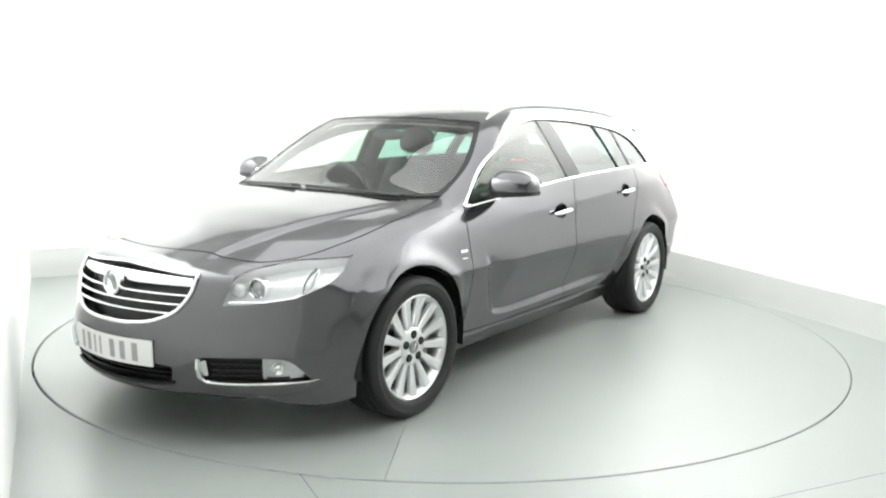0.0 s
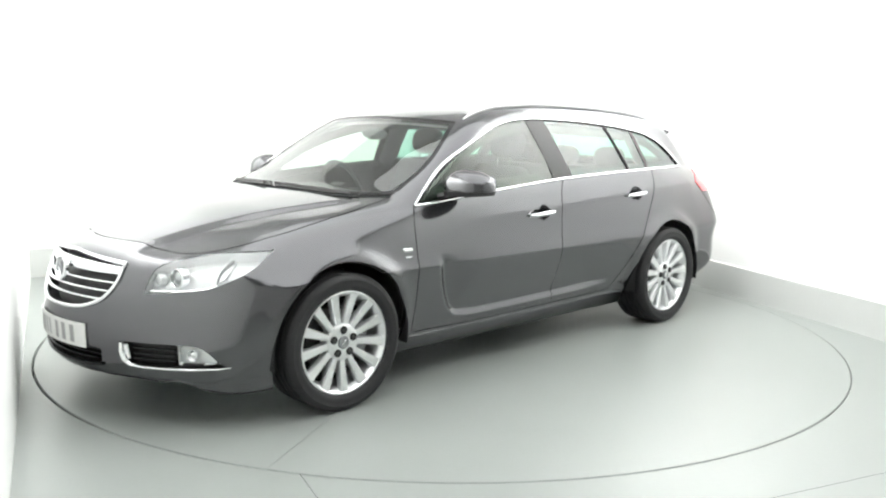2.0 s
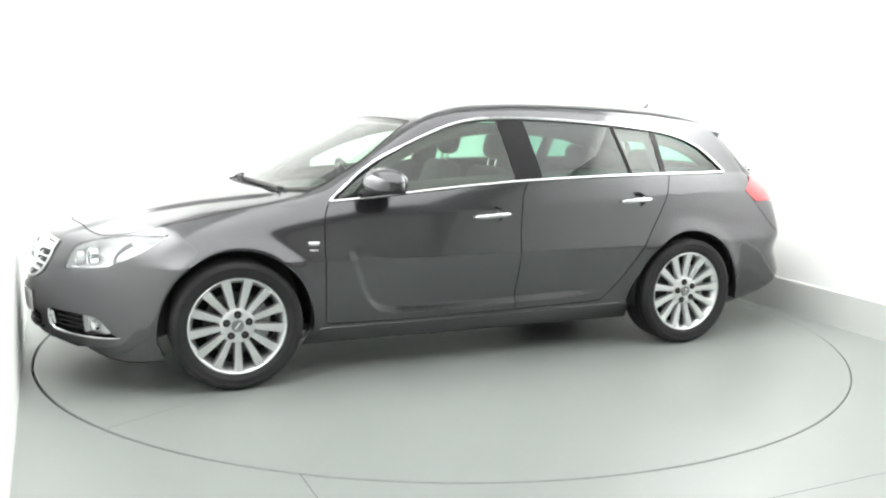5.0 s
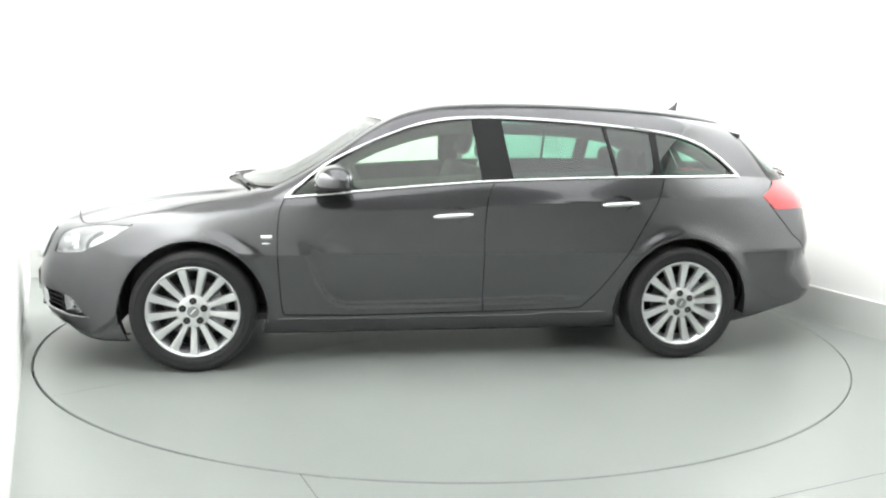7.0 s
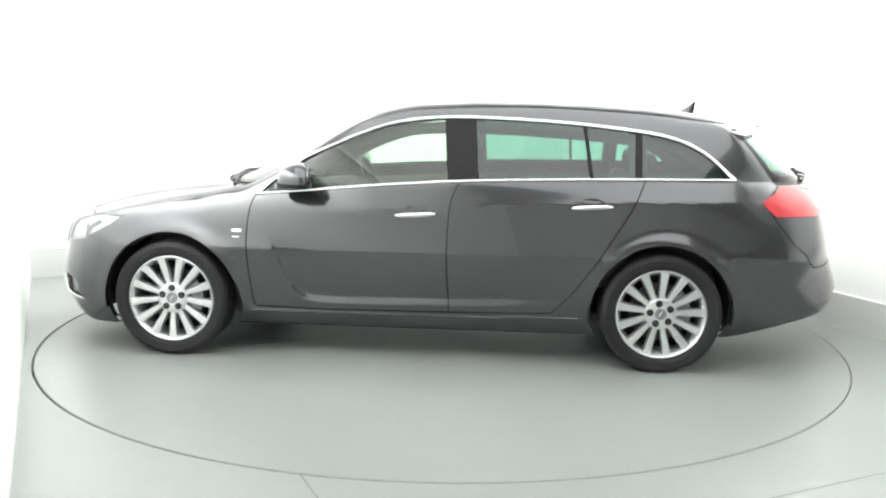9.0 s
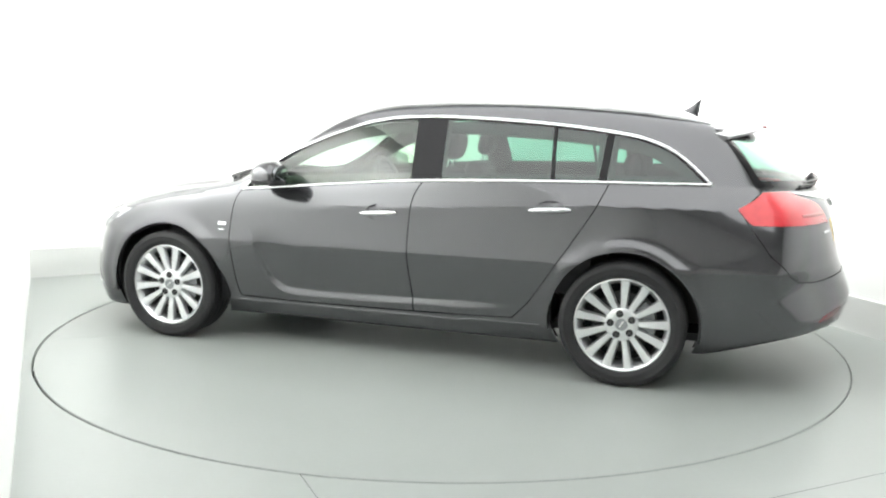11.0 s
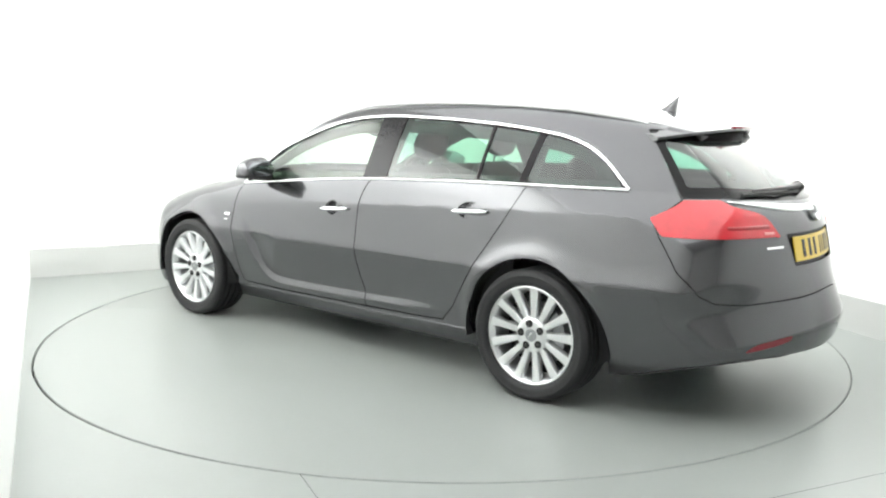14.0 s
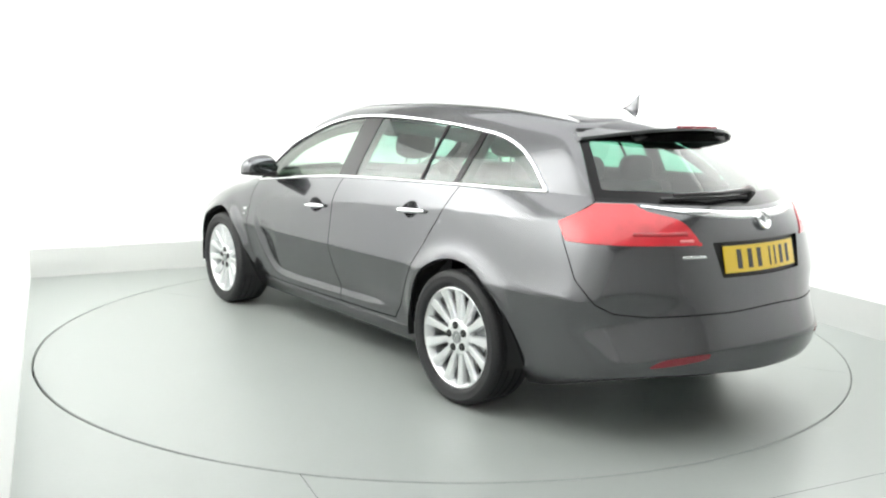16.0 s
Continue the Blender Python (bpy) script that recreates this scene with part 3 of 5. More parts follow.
def name_faces():
    m, n = S_MID, S_FNO
    names = np.full(len(m), "quarter_panel", object)
    side, x, y, z = m[:, 1] > 0.45, m[:, 0], m[:, 1], m[:, 2]
    E = {k: edge_field(k)(m) for k in EDGES}
    names[(z > 1.30) & (x < 0.5) & (f_dlo(m) > 0) & (y < 0.56)] = "roof"
    names[(x > 0.88) & (z < 1.05)] = "front_wing"
    fd, mid, rd, sill = E["front_door_front"], E["door_middle"], E["rear_door_back"], E["sill"]
    doors = side & (z < 1.1) & (sill > 0) & (f_dlo(m) > 0) & (z < BELT_Z(x) + 0.012)
    names[doors & (fd < 0) & (mid > 0) & (x < 0.95) & (x > -0.3)] = "front_door"
    names[doors & (mid < 0) & (rd > 0) & (x < -0.1) & (x > -1.3)] = "rear_door"
    names[side & (sill < 0) & (x < 1.05) & (x > -1.1) & (z < 0.33)] = "sill"
    bonnet = (z > 0.68) & (x > 0.9)
    names[bonnet & (E["bonnet"] > 0) & (E["bonnet_back"] < 0) & (x < 2.13)] = "bonnet"
    names[(x > 0.85) & (z > 0.9) & (E["bonnet_back"] > 0) & (y < 0.72) & (f_screen(m) > 0) & (x < 1.3)] = "scuttle"
    bump = (x > 1.6) & ~((E["bonnet"] > 0) & (z > 0.7) & (x < 2.13)) & ((E["bumper_wing"] < 0) | (x > 1.82) | ((z < 0.5) & (x > 1.7)))
    names[bump & (z < 0.80)] = "front_bumper"
    gate = (x < -1.7) & (E["tailgate"] < 0) & (z > 0.54)
    names[gate] = "tailgate"
    names[(x < -1.7) & ~gate & (z < 0.60)] = "rear_bumper"
    names[(x < -1.7) & ~gate & (z < 1.0) & (z > 0.56) & (x > -2.13) & (y > 0.7)] = "quarter_panel"
    names[z < under_z(x) + 0.014] = "underbody"
    for k in EDGES:
        if k not in ("bonnet_back", "bumper_wing"):
            w = WHERE.get(k, is_side)
            names[(np.abs(E[k]) < GAP_HALF) & w(m) & ~((k == "bonnet") & (f_head(m) < 0))] = "gap"
    d = f_dlo(m)
    roofside = is_roof_side(m)
    names[roofside & (d < 0)] = "window_surround"
    glass = roofside & (d < -0.012)
    lean1, lean2 = x - 0.10 * (z - 1.2), x + 0.06 * (z - 1.2)
    names[glass & (lean1 > -0.170)] = "front_window"
    names[glass & (lean1 < -0.170) & (lean1 > -0.345)] = "door_pillar_trim"
    names[glass & (lean1 < -0.345) & (lean2 > -1.215)] = "rear_window"
    names[glass & (lean2 < -1.215) & (lean2 > -1.255)] = "quarter_pillar_trim"
    names[glass & (lean2 < -1.255)] = "quarter_window"
    sc = (z > 0.9) & (x > 0.2)
    names[sc & (f_screen(m) < 0)] = "screen_border"
    names[sc & (f_screen(m) < -0.03)] = "windscreen"
    rg = rear(m) & (z > 0.98)
    names[rg & (f_rear(m) < 0)] = "rear_glass_border"
    names[rg & (f_rear(m) < -0.05)] = "rear_glass"
    names[rear(m) & (z > 0.75) & (f_tail(m) < 0)] = "tail_lamp"
    names[(x < -2.0) & (f_reflector(m) < 0)] = "rear_reflector"
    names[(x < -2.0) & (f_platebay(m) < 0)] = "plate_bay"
    names[(x > 1.5) & (z > 0.5) & (f_head(m) < 0)] = "head_lamp"
    fr = front(m)
    names[fr & (f_grille(m) < 0)] = "grille_opening"
    names[fr & (f_intake(m) < 0)] = "intake_opening"
    names[fr & (f_fog(m) < 0)] = "fog_opening"
    names[fr & (f_foglamp(m) < 0)] = "fog_lamp"
    for h, key in zip(HANDLES, ("front_handle_bowl", "rear_handle_bowl")):
        names[(bowl_field(*h)(m) < 0) & side & (z < 1.0)] = key
    for cx in WHEELS:
        names[(np.hypot(x - cx, z - WHEEL_Z) < ARCH) & side] = "arch"
    return names


S_NAMES = name_faces()


def skin_part(name, keys, material, parent, label="", inset=0.0, rim=0.012, sides="both", flip=False, move=None):
    """One panel of the skin as a mesh: its faces, moved in by inset, with a rim that turns inwards.
    sides: both (one mesh across the car), left or right."""
    keys = (keys,) if isinstance(keys, str) else keys
    faces = [f for f, n in zip(S_FACES, S_NAMES) if n in keys]
    used = sorted({i for f in faces for i in f})
    at = {i: k for k, i in enumerate(used)}
    no = S_NO[used]
    co = S_CO[used] - inset * no
    if move is not None:
        co = move(co, no)
    fs = [tuple(at[i] for i in f) for f in faces]
    vs, ns = [tuple(c) for c in co], [tuple(c) for c in no]
    if rim:
        count = {}
        for f in fs:
            for a, b in zip(f, f[1:] + f[:1]):
                count[(a, b)] = 1
        for (a, b) in count:
            if (b, a) in count or (abs(co[a][1]) < 1e-4 and abs(co[b][1]) < 1e-4):
                continue
            k = len(vs)
            quad = [co[a], co[b], co[b] - rim * no[b], co[a] - rim * no[a]]
            nn = np.cross(quad[2] - quad[1], quad[1] - quad[0])
            nn = nn / max(np.linalg.norm(nn), 1e-9)
            vs += [tuple(c) for c in quad]
            ns += [tuple(nn)] * 4
            fs.append((k + 1, k, k + 3, k + 2))
    flipv = lambda l: [(a, -b, c) for a, b, c in l]
    if sides == "right":
        vs, ns, fs = flipv(vs), flipv(ns), [tuple(reversed(f)) for f in fs]
    elif sides == "both":
        k = len(vs)
        fs = fs + [tuple(k + i for i in reversed(f)) for f in fs]
        vs, ns = vs + flipv(vs), ns + flipv(ns)
    ob = link_mesh(name, vs, fs, material, parent, label)
    ob.data.normals_split_custom_set_from_vertices(ns)
    return ob


def skin_point(y, z, x0=0.0, lift=0.0):
    """The skin's point at the nose or tail for given y, z, searched from x0 outwards."""
    lo, hi = x0, x0 + (3.0 if x0 >= 0 else -3.0)
    for _ in range(20):
        mid = (lo + hi) / 2
        if body_field(np.array([mid]), np.array([y]), np.array([z]))[0] > 0:
            hi = mid
        else:
            lo = mid
    p = np.array([[lo, y, z]])
    return (p + lift * skin_normals(p))[0], skin_normals(p)[0]


def side_point(x, z, lift=0.0):
    """The skin's point on the left side for given x, z."""
    lo, hi = 0.0, 1.3
    for _ in range(20):
        mid = (lo + hi) / 2
        if body_field(np.array([x]), np.array([mid]), np.array([z]))[0] > 0:
            hi = mid
        else:
            lo = mid
    p = np.array([[x, lo, z]])
    n = skin_normals(p)
    return (p + lift * n)[0], n[0]


def top_point(x, y, lift=0.0):
    """The skin's point from above for given x, y."""
    lo, hi = 0.5, 1.8
    for _ in range(20):
        mid = (lo + hi) / 2
        if body_field(np.array([x]), np.array([y]), np.array([mid]))[0] > 0:
            hi = mid
        else:
            lo = mid
    p = np.array([[x, y, lo]])
    n = skin_normals(p)
    return (p + lift * n)[0], n[0]


LENS = glass_mat("clear_lamp_lens", (0.95, 0.955, 0.955), gloss=1.0)
RED_LENS = mat("red_lamp_lens", (0.60, 0.020, 0.032), 0.30, grain=0.22, scale=16, spots=0.15, spot_scale=9, bump=0.35, coat=0.9)
PINK_LENS = mat("pale_red_lens", (0.80, 0.30, 0.30), 0.25, grain=0.1, scale=60, coat=0.6)
RED_DEEP = mat("deep_red_lens", (0.36, 0.012, 0.02), 0.3, grain=0.15, scale=40, coat=0.6)
RED_DARK = mat("dark_red_reflector", (0.22, 0.02, 0.03), 0.2, grain=0.1, scale=90, coat=0.6)
LAMP_SILVER = mat("lamp_reflector_silver", (0.80, 0.81, 0.83), 0.22, 0.9, grain=0.05, scale=60)
LAMP_WHITE = mat("bright_lamp_reflector", (0.82, 0.83, 0.84), 0.32, 0.35, grain=0.06, scale=70, spots=0.06, spot_scale=18)
PROJECTOR = mat("grey_projector_glass", (0.40, 0.42, 0.43), 0.12, 0.5, grain=0.08, scale=60, coat=1.0)
LAMP_GREY = mat("lamp_housing_grey", (0.30, 0.31, 0.32), 0.35, 0.5, grain=0.1, scale=60)
# the dark door mirrored in the glass is put into its colour
MIRROR = mat("dark_mirror_glass", (0.20, 0.21, 0.22), 0.03, 1.0, grain=0.02, scale=40)
PLATE_WHITE = mat("white_plate", (0.80, 0.80, 0.78), 0.35, grain=0.03, scale=80, coat=0.3)
PLATE_YELLOW = mat("yellow_plate", (0.75, 0.52, 0.03), 0.35, grain=0.03, scale=80, coat=0.3)
# glare over the front plate, put into the colour of its bars
GLARE_INK = mat("washed_grey_bar_ink", (0.34, 0.34, 0.34), 0.4, grain=0.05, scale=60)
PLATE_INK = mat("plate_bar_ink", (0.05, 0.05, 0.05), 0.5, grain=0.05, scale=60)
SEAT = mat("dark_grey_seat_cloth", (0.045, 0.045, 0.048), 0.85, grain=0.2, scale=200, bump=0.3)
TRIM = mat("dark_interior_trim", (0.03, 0.03, 0.032), 0.6, grain=0.15, scale=150, bump=0.2)
LINING = mat("pale_grey_headlining", (0.42, 0.42, 0.41), 0.9, grain=0.06, scale=200, bump=0.1)

car = new("estate_car")
tagged(car, "dark grey metallic estate car with chrome window trim", "car")


def mirrored(ob):
    """A twin of a part on the car's other side."""
    me = ob.data.copy()
    for v in me.vertices:
        v.co.y = -v.co.y
    me.flip_normals()
    twin = new(ob.name, me)
    twin.parent, twin.location = ob.parent, (ob.location.x, -ob.location.y, ob.location.z)
    if "label" in ob:
        tagged(twin, ob["label"])
    return twin


DOORS = {}


def build_body():
    skin_part("roof", "roof", PAINT, car, rim=0)
    skin_part("bonnet", "bonnet", PAINT, car, "smooth dark grey metallic bonnet")
    skin_part("front_bumper", "front_bumper", PAINT, car)
    skin_part("rear_bumper", "rear_bumper", PAINT, car)
    skin_part("tailgate", "tailgate", PAINT, car)
    skin_part("scuttle", "scuttle", BLACK, car, "black plastic scuttle below the windscreen", inset=0.012)
    skin_part("underbody", "underbody", SHELL, car, rim=0)
    skin_part("windscreen", "windscreen", SCREEN_GLASS, car, "clear laminated windscreen", rim=0, inset=0.003)
    skin_part("screen_border", "screen_border", GLOSS_BLACK, car, inset=0.003, rim=0.006)
    skin_part("rear_glass", "rear_glass", PRIVACY_GLASS, car, "dark tinted rear window", rim=0, inset=0.003)
    skin_part("rear_glass_border", "rear_glass_border", GLOSS_BLACK, car, inset=0.003, rim=0.006)
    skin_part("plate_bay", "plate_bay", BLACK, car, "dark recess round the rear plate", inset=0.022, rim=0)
    for s in ("left", "right"):
        skin_part("quarter_panel", "quarter_panel", PAINT, car, sides=s)
        skin_part("front_wing", "front_wing", PAINT, car, sides=s)
        skin_part("sill", "sill", PAINT, car, sides=s)
        fd = skin_part("front_door", "front_door", PAINT, car, sides=s)
        rd = skin_part("rear_door", "rear_door", PAINT, car, sides=s)
        skin_part("front_window", "front_window", GLASS, fd, "green-tinted door glass", rim=0, inset=0.006, sides=s)
        skin_part("rear_window", "rear_window", PRIVACY_GLASS, rd, "dark tinted door glass", rim=0, inset=0.006, sides=s)
        skin_part("quarter_window", "quarter_window", PRIVACY_GLASS, car, "dark tinted quarter glass", rim=0, inset=0.006, sides=s)
        skin_part("door_pillar_trim", "door_pillar_trim", GLOSS_BLACK, car, "gloss black door pillar", rim=0.01, inset=0.003, sides=s)
        skin_part("quarter_pillar_trim", "quarter_pillar_trim", GLOSS_BLACK, car, "gloss black rear pillar", rim=0.01, inset=0.003, sides=s)
        skin_part("window_surround", "window_surround", GLOSS_BLACK, car, rim=0.006, inset=0.004, sides=s)

        def dish(co, no):
            best = np.max([np.maximum(-bowl_field(*h)(co), 0) for h in HANDLES], 0)
            return co - no * (0.058 * np.sqrt(np.clip(best / 0.045, 0, 1)))[:, None]
        skin_part("handle_bowl", "front_handle_bowl", PAINT, fd, rim=0, sides=s, move=dish)
        skin_part("handle_bowl", "rear_handle_bowl", PAINT, rd, rim=0, sides=s, move=dish)
        DOORS[s] = (fd, rd)
    inside = ("quarter_panel", "front_wing", "front_door", "rear_door", "tailgate", "gap", "roof", "bonnet", "sill", "front_bumper", "rear_bumper", "underbody", "tail_lamp", "scuttle", "rear_reflector", "plate_bay")
    skin_part("inner_shell", inside, SHELL, car, "dark inner body shell", inset=0.034, rim=0)
    skin_part("headlining", "roof", LINING, car, "pale grey cloth headlining", inset=0.05, rim=0)


build_body()


def build_window_trim():
    """Chrome round the side windows: an upper bow and a waist strip."""
    def strip(pts, wide, high, sides):
        c, n = zip(*[side_point(x, z, 0.003) for x, z in pts])
        ob = part("chrome_window_trim", sweep_bm(c, wide, high, n, n=8), CHROME, car, "bright chrome window strip")
        mirrored(ob)
    k = int(np.argmin(np.hypot(DLO[:, 0] + 1.768, DLO[:, 1] - 1.045)))
    inner = [tuple(p) for p in DLO]
    bow = inner[:k + 1]
    low = inner[k:] + inner[:1]
    shrink = lambda pts, d: [(x + d * (-0.3 - x) / max(abs(-0.3 - x), 0.6), z + d * (1.2 - z) / max(abs(1.2 - z), 0.08)) for x, z in pts]
    strip(shrink(bow, 0.006), 0.0085, 0.007, 2)
    strip(shrink(low, 0.004), 0.0075, 0.007, 2)


build_window_trim()


def build_wheel():
    """Rim of thirteen spokes with tyre, disc, cap and nuts; its face looks along +y."""
    R = 0.246
    rim = lathe_bm([(0.224, -0.20), (0.240, -0.195), (0.226, -0.17), (0.214, -0.10), (0.216, -0.03), (0.226, -0.012), (0.233, 0.000), (0.239, 0.006), (0.245, 0.004), (0.246, -0.004), (0.241, -0.012),
                    (0.236, -0.05), (0.236, -0.20)], 96)
    hub = lathe_bm([(0.001, -0.012), (0.028, -0.012), (0.034, -0.010), (0.060, -0.011), (0.080, -0.013), (0.088, -0.019), (0.092, -0.034), (0.092, -0.07), (0.05, -0.10)], 48)
    ob = part("wheel", join_bm(rim, hub), ALLOY, car, "silver alloy wheel with thirteen spokes", sharp=40)
    bm = bmesh.new()
    rings = []
    for r, w, yf, dep in ((0.070, 0.0140, -0.015, 0.045), (0.095, 0.0140, -0.017, 0.04), (0.12, 0.0150, -0.014, 0.035), (0.17, 0.0180, -0.008, 0.030), (0.21, 0.0205, -0.003, 0.028), (0.234, 0.0240, 0.001, 0.024)):
        sec = [(-w - 0.005, yf - dep), (-w - 0.002, yf - 0.008), (-w + 0.001, yf - 0.002), (-w * 0.55, yf), (0, yf - 0.0015), (w * 0.55, yf), (w - 0.001, yf - 0.002), (w + 0.002, yf - 0.008), (w + 0.005, yf - dep)]
        rings.append([bm.verts.new((r, y, t)) for t, y in sec])
    for p, q in zip(rings[:-1], rings[1:]):
        for j in range(8):
            bm.faces.new((p[j], p[j + 1], q[j + 1], q[j]))
        bm.faces.new((p[8], p[0], q[0], q[8]))
    spoke = part("spoke", bm, ALLOY, ob, sharp=40)
    for i in range(13):
        one = spoke if i == 0 else new("spoke", spoke.data)
        one.parent = ob
        one.rotation_euler = (0, 2 * math.pi * i / 13 + math.pi / 2, 0)
    prof = [(0.236, -0.205), (0.250, -0.222), (0.285, -0.232), (0.308, -0.226), (0.320, -0.210), (0.3265, -0.185)]
    for y in (-0.160, -0.115, -0.070, -0.028):
        prof += [(0.327, y - 0.006), (0.320, y - 0.004), (0.320, y + 0.004), (0.327, y + 0.006)]
    prof += [(0.3265, -0.006), (0.321, 0.008), (0.309, 0.018), (0.296, 0.022), (0.294, 0.0205), (0.275, 0.023), (0.262, 0.020), (0.258, 0.0165), (0.250, 0.012), (0.244, 0.002), (0.238, -0.02)]
    tyre = lathe_bm(prof, 128)
    blocks = bmesh.new()
    for i in range(72):
        a = 2 * math.pi * i / 72
        c, s = math.cos(a), math.sin(a)
        for y0, y1, lean in ((-0.212, -0.188, 0.0), (-0.022, 0.004, 0.0)):
            vs = []
            for t, y, r in ((-0.0035, y0, 0.3215 if y0 < -0.1 else 0.3283), (0.0035, y0, 0.3215 if y0 < -0.1 else 0.3283), (0.0035, y1, 0.3283 if y0 < -0.1 else 0.3245), (-0.0035, y1, 0.3283 if y0 < -0.1 else 0.3245)):
                vs.append(blocks.verts.new((c * r - s * t, y, s * r + c * t)))
            ws = [blocks.verts.new(v.co * 1.0 - Vector((c * 0.006, 0, s * 0.006))) for v in vs]
            blocks.faces.new(vs)
            for j in range(4):
                blocks.faces.new((vs[j], ws[j], ws[(j + 1) % 4], vs[(j + 1) % 4]))
    t_ob = part("tyre", join_bm(tyre, blocks), RUBBER, ob, "black rubber tyre with grooved tread", sharp=50)
    part("brake_disc", lathe_bm([(0.07, -0.085), (0.16, -0.085), (0.162, -0.09), (0.162, -0.105), (0.07, -0.105)], 64), DARK_ALLOY, ob)
    part("wheel_backing", lathe_bm([(0.02, -0.13), (0.215, -0.135)], 48), SHELL, ob)
    cal = lathe_bm([(0.105, -0.05), (0.168, -0.05), (0.172, -0.12), (0.10, -0.12)], 60, closed=True)
    bmesh.ops.delete(cal, geom=[f for f in cal.faces if f.calc_center_median().x > -0.11], context="FACES")
    part("brake_caliper", cal, LAMP_GREY, ob, "grey brake caliper behind the spokes")
    cap = part("hub_cap", lathe_bm([(0.001, -0.0075), (0.020, -0.0075), (0.0225, -0.005), (0.0275, -0.005), (0.031, -0.008), (0.032, -0.013)], 32), LAMP_GREY, ob, "round grey hub cap with raised rim")
    part("emblem_shape", sweep_bm([(-0.014, -0.006, 0.011), (-0.004, -0.005, 0.007), (0.004, -0.005, -0.006), (0.012, -0.006, -0.013)], 0.005, 0.002, [(0, 1, 0)] * 4, n=8), CHROME, cap)
    well_me = nut_me = None
    for i in range(5):
        a = 2 * math.pi * i / 5 + math.pi / 2
        if well_me is None:
            # a black disc on the hub paints the shade of the nut's hole
            well = part("nut_well", lathe_bm([(0.0005, -0.0085), (0.0150, -0.0085), (0.0160, -0.006), (0.0180, -0.0062), (0.0190, -0.0085), (0.0190, -0.03)], 20), BLACK, ob, "black disc for the shade in a wheel nut well")
            nut = part("wheel_nut", lathe_bm([(0.001, -0.0035), (0.0065, -0.0035), (0.0085, -0.0055), (0.0085, -0.012)], 6), DARK_ALLOY, ob)
            well_me, nut_me = well.data, nut.data
        else:
            well, nut = new("nut_well", well_me), new("wheel_nut", nut_me)
            well.parent = nut.parent = ob
        well.location = nut.location = (0.058 * math.cos(a), 0.0, 0.058 * math.sin(a))
    ob.location = (WHEELS[0], 0.895, WHEEL_Z)
    return ob


def place_wheels():
    first = build_wheel()
    for x, sy, spin in ((WHEELS[1], 1, 11), (WHEELS[0], -1, 0), (WHEELS[1], -1, 5)):
        m = Matrix.Translation((x, 0.895 * sy, WHEEL_Z)) @ (Matrix.Rotation(math.pi, 4, "Z") if sy < 0 else Matrix.Identity(4)) @ Matrix.Rotation(radians(spin), 4, "Y")
        copy_thing(first, m)
    for x in WHEELS:
        bm = lathe_bm([(ARCH + 0.004, 0.90), (ARCH + 0.012, 0.86), (ARCH + 0.010, 0.50), (0.05, 0.49)], 72, center=(x, 0, WHEEL_Z))
        bmesh.ops.delete(bm, geom=[f for f in bm.faces if f.calc_center_median().z < 0.25], context="FACES")
        liner = part("wheel_arch_liner", bm, BLACK, car, "black wheel arch liner")
        mirrored(liner)


place_wheels()


# ---- details of the car ----
def bent_plate(y0, y1, z0, z1, x0, lift, thick, n=12):
    """A plate bent to the nose (x0 > 0) or tail (x0 < 0) of the car."""
    bm = bmesh.new()
    cols = []
    for i in range(n + 1):
        y = y0 + (y1 - y0) * i / n
        zm = (z0 + z1) / 2
        p, nn = skin_point(y, zm, x0)
        lean = (skin_point(y, z1, x0)[0][0] - skin_point(y, z0, x0)[0][0]) / (z1 - z0)
        s = 1 if x0 > 0 else -1
        col = []
        for d in (lift, lift + thick):
            for z in (z0, z1):
                col.append(bm.verts.new((p[0] + lean * (z - zm) + s * d, y, z)))
        cols.append(col)
    for a, b in zip(cols[:-1], cols[1:]):
        for i, j in ((0, 1), (1, 3), (3, 2), (2, 0)):
            bm.faces.new((a[i], a[j], b[j], b[i]))
    bm.faces.new([cols[0][i] for i in (0, 1, 3, 2)])
    bm.faces.new([cols[-1][i] for i in (0, 1, 3, 2)])
    return bm


def end_sweep(pts, x0, lift, wide, deep, name, material, parent, label="", taper=None, n=10):
    """A moulding that follows the nose or tail along (y, z) points."""
    c, nn = zip(*[skin_point(y, z, x0, lift) for y, z in pts])
    return part(name, sweep_bm(c, wide, deep, nn, n=n, taper=taper), material, parent, label)


def disc_at(p, n, profile, name, material, parent, label="", seg=40):
    bm = lathe_bm(profile, seg, axis="Z")
    m = Matrix.Translation(p) @ Vector(n).to_track_quat("Z", "Y").to_matrix().to_4x4()
    bmesh.ops.transform(bm, matrix=m, verts=bm.verts)
    return part(name, bm, material, parent, label)


def span(a, b, n):
    return [a + (b - a) * i / n for i in range(n + 1)]


